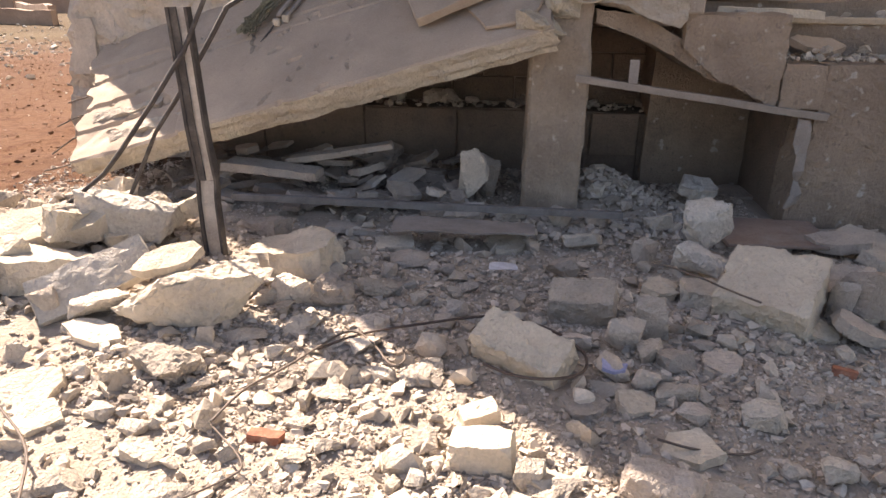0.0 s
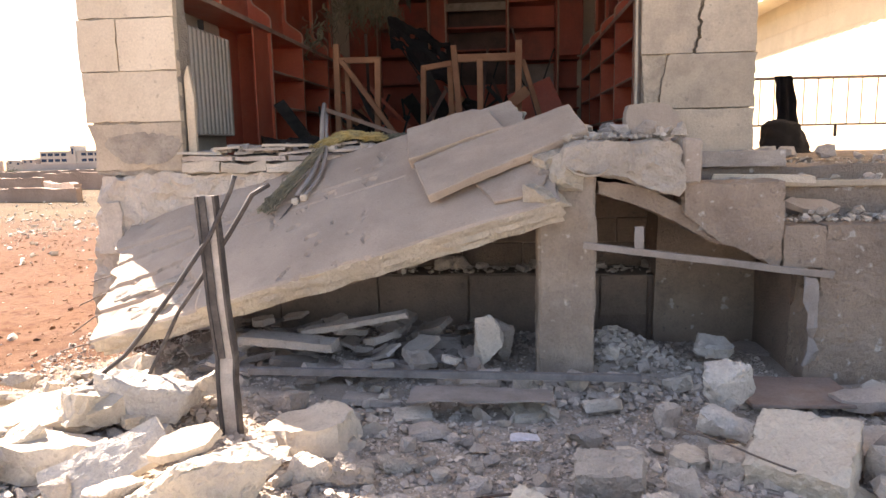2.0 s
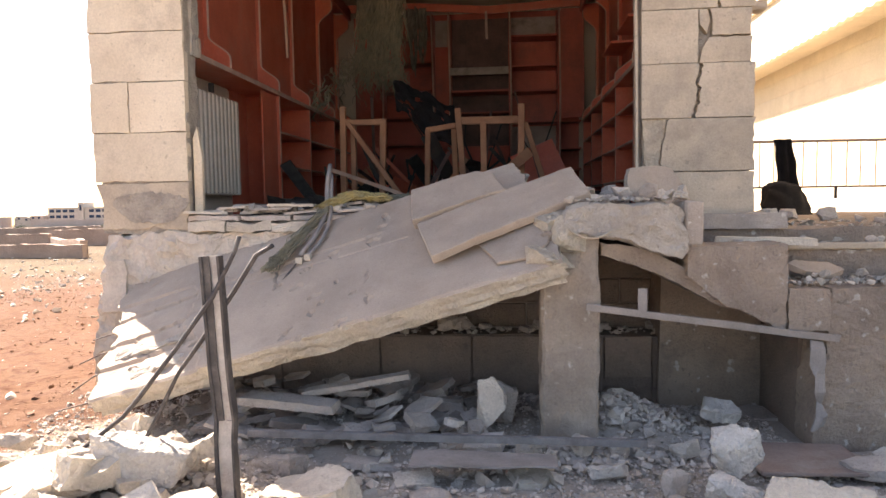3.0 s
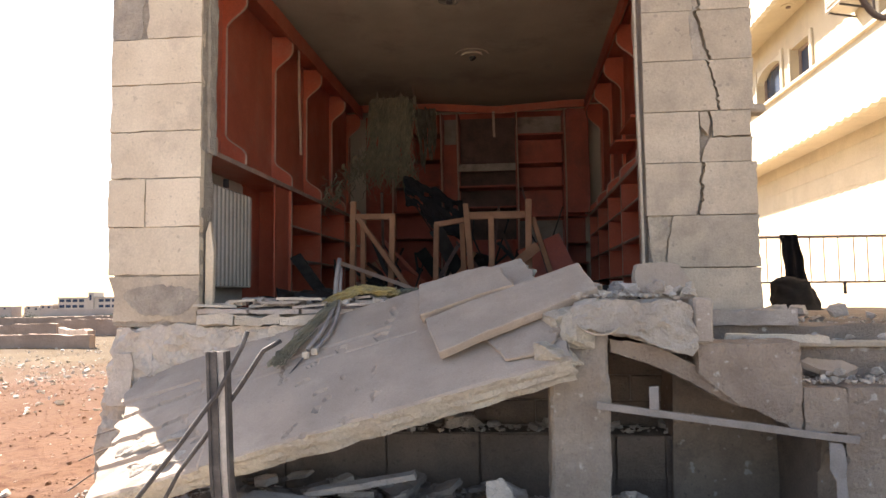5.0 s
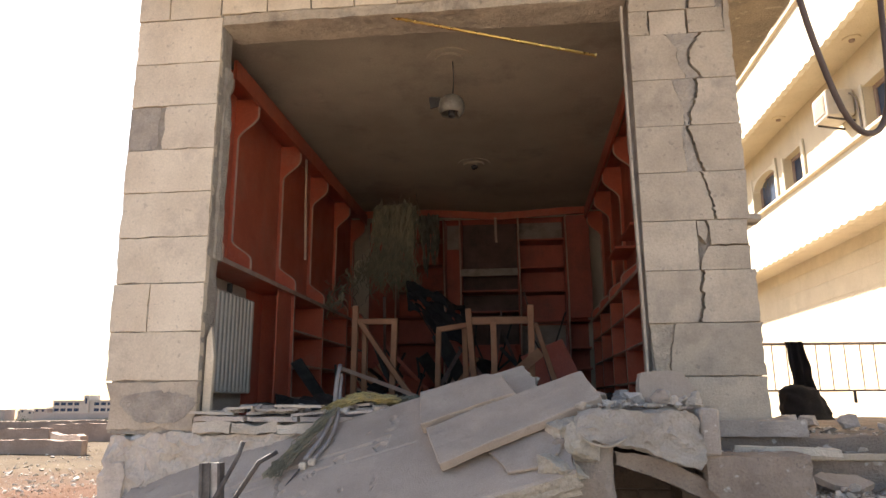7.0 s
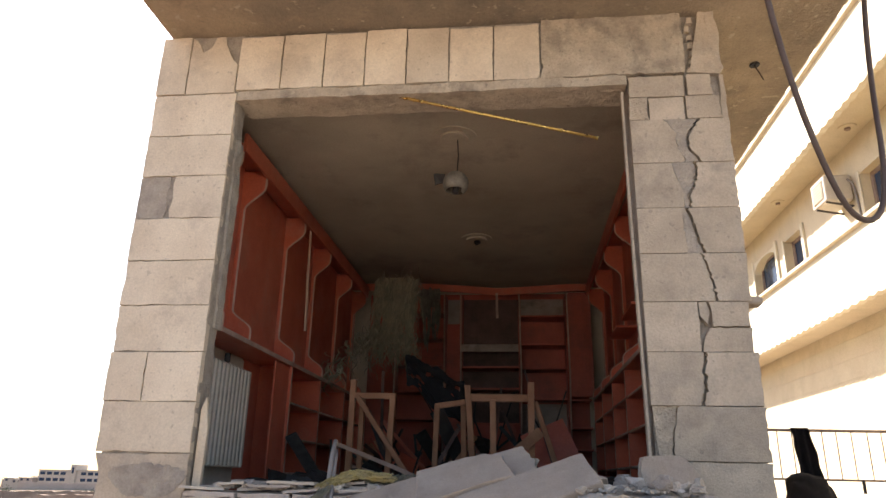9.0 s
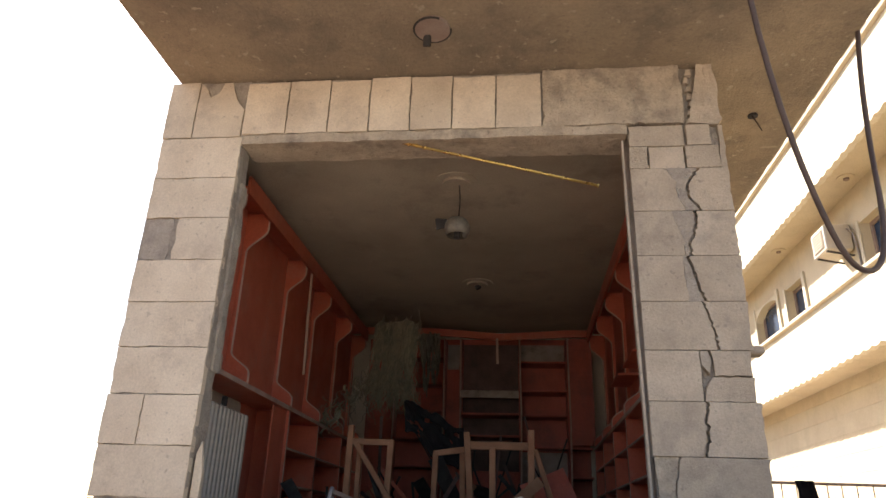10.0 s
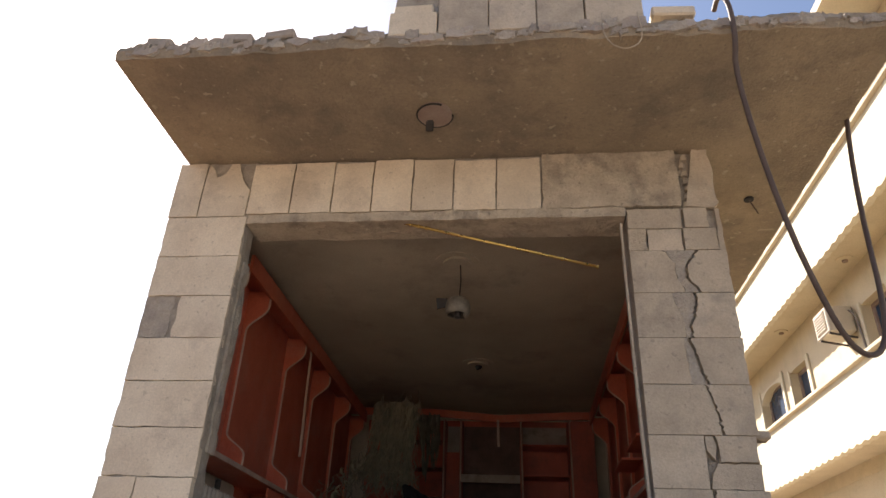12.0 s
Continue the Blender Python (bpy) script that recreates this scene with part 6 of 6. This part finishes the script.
part("tube", worn(tube([(-0.82, 4.95, 1.72), (-0.80, 4.78, 1.60), (-0.76, 4.6, 1.42), (-0.77, 4.40, 1.27), (-0.83, 4.24, 1.15)], 0.015, 8, smooth_steps=1), 0.006, 12, 1), steel_dust, duct, smooth=True)
part("tube", worn(tube([(-0.80, 4.9, 1.66), (-0.75, 4.7, 1.52), (-0.71, 4.5, 1.33), (-0.74, 4.3, 1.2), (-0.79, 4.22, 1.14)], 0.012, 8, smooth_steps=1), 0.006, 12, 2), steel_dust, duct, smooth=True)
part("end_block", box(-0.85, -0.81, 4.19, 4.23, 1.10, 1.14, 0.004), rubble_cream, duct, "pale end block")
part("end_block", box(-0.80, -0.76, 4.20, 4.24, 1.12, 1.16, 0.004), rubble_cream, duct, "pale end block")
part("wire", tube([(-0.84, 4.2, 1.11), (-0.90, 4.1, 1.01)], 0.006, 5), steel_dark, duct)

# ---- railing on the terrace ----
railing = thing("railing", "thin dark steel railing at the terrace's far end", "railing")
part("top_rail", tube([(2.6, 8.0, 2.05), (5.4, 8.0, 2.04)], 0.015, 6), rust_board, railing)
part("bottom_rail", tube([(2.6, 8.0, 1.56), (5.4, 8.0, 1.555)], 0.011, 6), rust_board, railing)
for k in range(19):
    x = 2.655 + k * 0.1485 + 0.006 * math.sin(k * 2.3)
    part("baluster", tube([(x, 8.0, 1.555), (x, 8.0, 2.045)], 0.006, 5), rust_board, railing)
for x, z in ((2.62, 1.25), (3.89, 1.43), (5.3, 1.25)):
    part("foot", tube([(x, 8.0, 1.56), (x, 8.0, z)], 0.016, 6), steel_dark, railing)
bm = bmesh.new()
prev = None
for i in range(15):
    t = i / 14
    z = 2.07 - 0.62 * t
    row = []
    for j in range(9):
        s = j / 8 - 0.5
        x = 3.315 + 0.03 * t + s * (0.175 + 0.06 * t) + 0.02 * noise.noise((s * 5, t * 4, 1))
        row.append(bm.verts.new((x, 7.95 - 0.03 * math.sin(s * 14 + t * 3) - 0.12 * t, z + 0.02 * noise.noise((s * 4, 1, 1)))))
    if prev:
        for j in range(8):
            bm.faces.new((prev[j], prev[j + 1], row[j + 1], row[j]))
    prev = row
bmesh.ops.solidify(bm, geom=bm.faces[:], thickness=0.012)
cloth = solo("black_cloth", bm, black_cloth, "black cloth slung over the railing and heaped at its foot", "cloth", smooth=True)
bm = bmesh.new()
bmesh.ops.create_icosphere(bm, subdivisions=4, radius=1)
for v in bm.verts:
    c = v.co.copy()
    r = 1 + 0.10 * noise.noise(c * 2.3) + 0.05 * noise.noise(c * 7)
    h = c.z * 0.5 + 0.5
    flat = math.hypot(c.x, c.y) or 1.0
    wide = min(1.0, flat * 2.0) / flat
    v.co = Vector((3.315 - 0.07 * h + c.x * wide * (0.265 - 0.09 * h) * r, 7.78 + c.y * wide * 0.15 * r, 1.24 + h * 0.36 * r))
part("fold", bm, black_cloth, cloth, "crumpled lower end of the cloth", smooth=True)

# ---- neighbouring house ----
house = thing("neighbour_house", "cream stone apartment house with scalloped balcony bands, sunlit", "house")
NX, BX, NY0, NY1 = 6.6, 5.8, 3.0, 34.0
holes = [(16.65, 18.25, 5.55, 7.0), (15.05, 16.1, 5.55, 6.86), (11.3, 12.3, 5.55, 6.88)]
ys = [NY0] + sorted(v for h in holes for v in h[:2]) + [NY1]
for a, b in zip(ys, ys[1:]):
    h = [q for q in holes if abs(q[0] - a) < 1e-6]
    if h:
        part("wall", box(NX, NX + 0.25, a, b, -0.8, h[0][2]), neigh_wall, house)
        part("wall", box(NX, NX + 0.25, a, b, h[0][3], 11.0), neigh_wall, house)
    else:
        part("wall", box(NX, NX + 0.25, a, b, -0.8, 11.0), neigh_wall, house)
part("rear_wall", box(NX + 3.2, NX + 3.4, NY0, NY1, -0.8, 11.0), neigh_wall, house)
part("roof", box(BX - 0.2, NX + 3.4, NY0, NY1, 11.02, 11.2), neigh_white, house)
for q in holes:
    w = part("window", box(NX + 0.21, NX + 0.235, q[0], q[1], q[2], q[3]), dark_glass, house, "dark window pane")
    for b in ((NX + 0.17, NX + 0.209, q[0], q[0] + 0.07, q[2], q[3]), (NX + 0.17, NX + 0.209, q[1] - 0.07, q[1], q[2], q[3]), (NX + 0.17, NX + 0.209, q[0] + 0.07, q[1] - 0.07, q[3] - 0.07, q[3])):
        part("frame", box(*b), rust_board, w, "brown window frame")
    for b in ((NX - 0.05, NX - 0.001, q[0] - 0.14, q[0] - 0.004, q[2], q[3] + 0.06), (NX - 0.03, NX - 0.001, q[1] + 0.004, q[1] + 0.10, q[2], q[3] + 0.06)):
        part("surround", box(*b, 0.01), neigh_white, w, "pale stone window surround")
# the arched head of the first window
q = holes[0]
arch = [(q[0], q[3] + 0.001), (q[0], q[3] - 0.30)] + [(q[0] + (q[1] - q[0]) * (0.5 - 0.5 * math.cos(t)), q[3] - 0.30 + 0.27 * math.sin(t)) for t in np.linspace(0.1, math.pi - 0.1, 15)] + [(q[1], q[3] - 0.30), (q[1], q[3] + 0.001)]
bm = bmesh.new()
fa, fb = [bm.verts.new((NX - 0.002, y, z)) for y, z in arch], [bm.verts.new((NX + 0.2, y, z)) for y, z in arch]
bm.faces.new(fa)
bm.faces.new(fb[::-1])
for i in range(len(arch)):
    bm.faces.new((fa[i], fb[i], fb[(i + 1) % len(arch)], fa[(i + 1) % len(arch)]))
part("arch", bm, neigh_white, house, "pale stone arch over a window")
for k in range(13):
    z = -0.2 + k * 0.36
    if z < 4.2:
        part("course_line", box(NX - 0.004, NX, NY0, NY1, z, z + 0.345, 0.003), neigh_wall, house)
for z0, z1 in ((4.27, 5.41), (7.48, 8.76)):
    n = int((NY1 - NY0) / 0.036)
    outline = []
    for k in range(n + 1):
        y = NY0 + (NY1 - NY0) * k / n
        outline.append((y, z0 + 0.04 * (1 - abs(math.sin(math.pi * (y - NY0) / 0.29)))))
    bm = bmesh.new()
    lo_f = [bm.verts.new((BX, y, z)) for y, z in outline]
    lo_b = [bm.verts.new((BX + 0.12, y, z)) for y, z in outline]
    hi_f = [bm.verts.new((BX, y, z1)) for y, z in outline]
    hi_b = [bm.verts.new((BX + 0.12, y, z1)) for y, z in outline]
    for a, b in ((lo_f, hi_f), (hi_f, hi_b), (hi_b, lo_b), (lo_b, lo_f)):
        for k in range(n):
            bm.faces.new((a[k], a[k + 1], b[k + 1], b[k]))
    balcony = part("balcony", bm, neigh_white, house, "pale balcony band with a scalloped lower edge")
    part("cap", box(BX - 0.08, BX + 0.16, NY0, NY1, z1, z1 + 0.07, 0.01), neigh_wall, balcony, "projecting coping")
    part("soffit", box(BX + 0.125, NX - 0.005, NY0, NY1, z0 + 0.10, z0 + 0.28), neigh_wall, balcony, "balcony underside")
    for y in (11.83, 15.34, 18.85) if z0 > 6 else ():
        lamp = part("downlight", tube([(6.3, y, z0 + 0.10), (6.3, y, z0 + 0.075)], 0.15, 20), neigh_wall, balcony, "round soffit lamp")
        part("bulb", tube([(6.3, y, z0 + 0.074), (6.3, y, z0 + 0.04)], 0.05, 10), rust_board, lamp, "dark lamp holder")
    for k in range(26):
        y = NY0 + 1.2 * k
        if z0 > 6:
            part("railing_post", box(BX + 0.0, BX + 0.1, y, y + 0.3, z1 + 0.07, z1 + 0.42), neigh_wall, balcony)
unit = thing("air_conditioner", "pale boxed air conditioner jutting from the wall", "air conditioner")
part("case", box(6.10, 6.58, 12.6, 13.2, 6.50, 7.0, 0.02), enamel, unit)
part("grille", box(6.085, 6.099, 12.68, 13.12, 6.56, 6.94), limestone_grey, unit, "grey louvred grille")
for k in range(7):
    part("slat", box(6.07, 6.084, 12.70, 13.10, 6.58 + k * 0.052, 6.6 + k * 0.052), enamel, unit)
for y in (12.68, 13.1):
    part("bracket", bar((6.12, y, 6.49), (6.595, y, 6.40), 0.03, 0.03), steel_dark, unit)
part("pipe", tube([(6.5, 12.58, 6.9), (6.56, 12.5, 6.8), (6.585, 12.46, 6.2), (6.585, 12.46, 5.6)], 0.02, 6, smooth_steps=2), steel_dust, unit, smooth=True)

# ---- the far side of the fields ----
school = thing("far_school", "long pale two-storey building on the skyline", "building")
part("wall", box(-283, -236, 400, 412, -12, 1.7), far_wall, school)
part("roof", box(-283.4, -235.6, 399.6, 412.4, 1.7, 2.1), far_wall, school)
part("stair_tower", box(-262.4, -259.2, 398.6, 410, -12, 5.1), far_wall, school)
for r in range(2):
    for k in range(11):
        x = -282 + k * 4.3
        if not -265 < x < -258:
            part("window", box(x, x + 3.1, 399.8, 399.95, -0.8 - r * 3.5, 0.9 - r * 3.5), dark_glass, school)
part("window", box(-261.4, -260.2, 398.4, 398.55, 0.2, 3.6), dark_glass, school)
part("forecourt_wall", box(-286, -236, 388, 388.6, -12, -5.0), far_pink, school, "pinkish compound wall before the building")
for k, (x, y, w, h) in enumerate(((-292, 396, 8.5, 6.2), (-301, 402, 7, 5.0), (-312, 410, 9, 5.6), (-321, 420, 8, 4.6), (-308, 430, 14, 6.6), (-335, 440, 11, 5.4), (-350, 430, 12, 5.2))):
    h_ = thing("far_house", "low pale house on the skyline", "building", "houses on the skyline")
    part("wall", box(x, x + w, y, y + 10, -12, -9 + h), far_wall if k % 3 else far_pink, h_)
    part("roof", box(x - 0.3, x + w + 0.3, y - 0.3, y + 10.3, -9 + h, -8.7 + h), far_wall, h_)
    for j in range(2):
        part("window", box(x + 1.2 + j * w / 2.2, x + 2.6 + j * w / 2.2, y - 0.2, y - 0.05, -10.6 + h, -9.4 + h), dark_glass, h_)


def field_wall(a, b, h):
    """A low stone wall between two points of the fields, its top uneven."""
    bm = bmesh.new()
    a, b = Vector(a), Vector(b)
    n = int((b - a).length / 0.22)
    out = Vector((-(b - a).y, (b - a).x)).normalized() * 0.12
    prev = None
    for i in range(n + 1):
        p = a.lerp(b, i / n)
        z = ground_z(p.x, p.y)
        top = z + h * (1 + 0.10 * noise.noise((p.x * 1.3, p.y * 1.3, 4)) + 0.05 * noise.noise((p.x * 5, p.y * 5, 4)))
        ring = [bm.verts.new((p.x + out.x * q, p.y + out.y * q, v)) for q, v in ((-1, z - 0.3), (-1, top), (1, top), (1, z - 0.3))]
        if prev:
            for c in range(4):
                bm.faces.new((prev[c], prev[(c + 1) % 4], ring[(c + 1) % 4], ring[c]))
        else:
            bm.faces.new(ring)
        prev = ring
    bm.faces.new(prev[::-1])
    return solo("field_wall", bm, far_stone, "low dry field wall of tan-pink stone", "wall", "field walls")


field_wall((-24.0, 21.9), (-13.45, 21.5), 0.44)
field_wall((-13.6, 21.7), (-19.1, 28.0), 0.58)
field_wall((-28.0, 28.4), (-19.3, 28.1), 0.78)
field_wall((-23.5, 34.0), (-19.4, 33.6), 0.80)
field_wall((-70.0, 66.0), (-34.0, 62.0), 0.9)
for k, (x, y, s) in enumerate(((-67.5, 90, 0.75), (-63, 90, 0.6), (-61, 91, 0.5), (-57.4, 91, 0.6), (-73, 92, 0.7), (-53.5, 88, 0.65))):
    r = random.Random(50 + k)
    bush = thing("shrub", "dusty green shrub in the fields", "shrub", "shrubs in the fields")
    z = ground_z(x, y)
    part("trunk", tube([(x, y, z - 0.1), (x + 0.1, y, z + 0.5 * s)], 0.08, 6), raw_wood, bush)
    bm = bmesh.new()
    for _ in range(900):
        d = Vector((r.gauss(0, 1), r.gauss(0, 0.7), r.gauss(0, 0.45))) * s * 0.8
        c = Vector((x, y, z + 0.75 * s)) + d
        u = Vector((r.gauss(0, 1), r.gauss(0, 1), r.gauss(0, 1))).normalized() * 0.10 * s
        w = Vector((r.gauss(0, 1), r.gauss(0, 1), r.gauss(0, 1))).normalized() * 0.08 * s
        bm.faces.new([bm.verts.new(c + q) for q in (-u, w, u, -w)])
    part("crown", bm, leaf, bush)
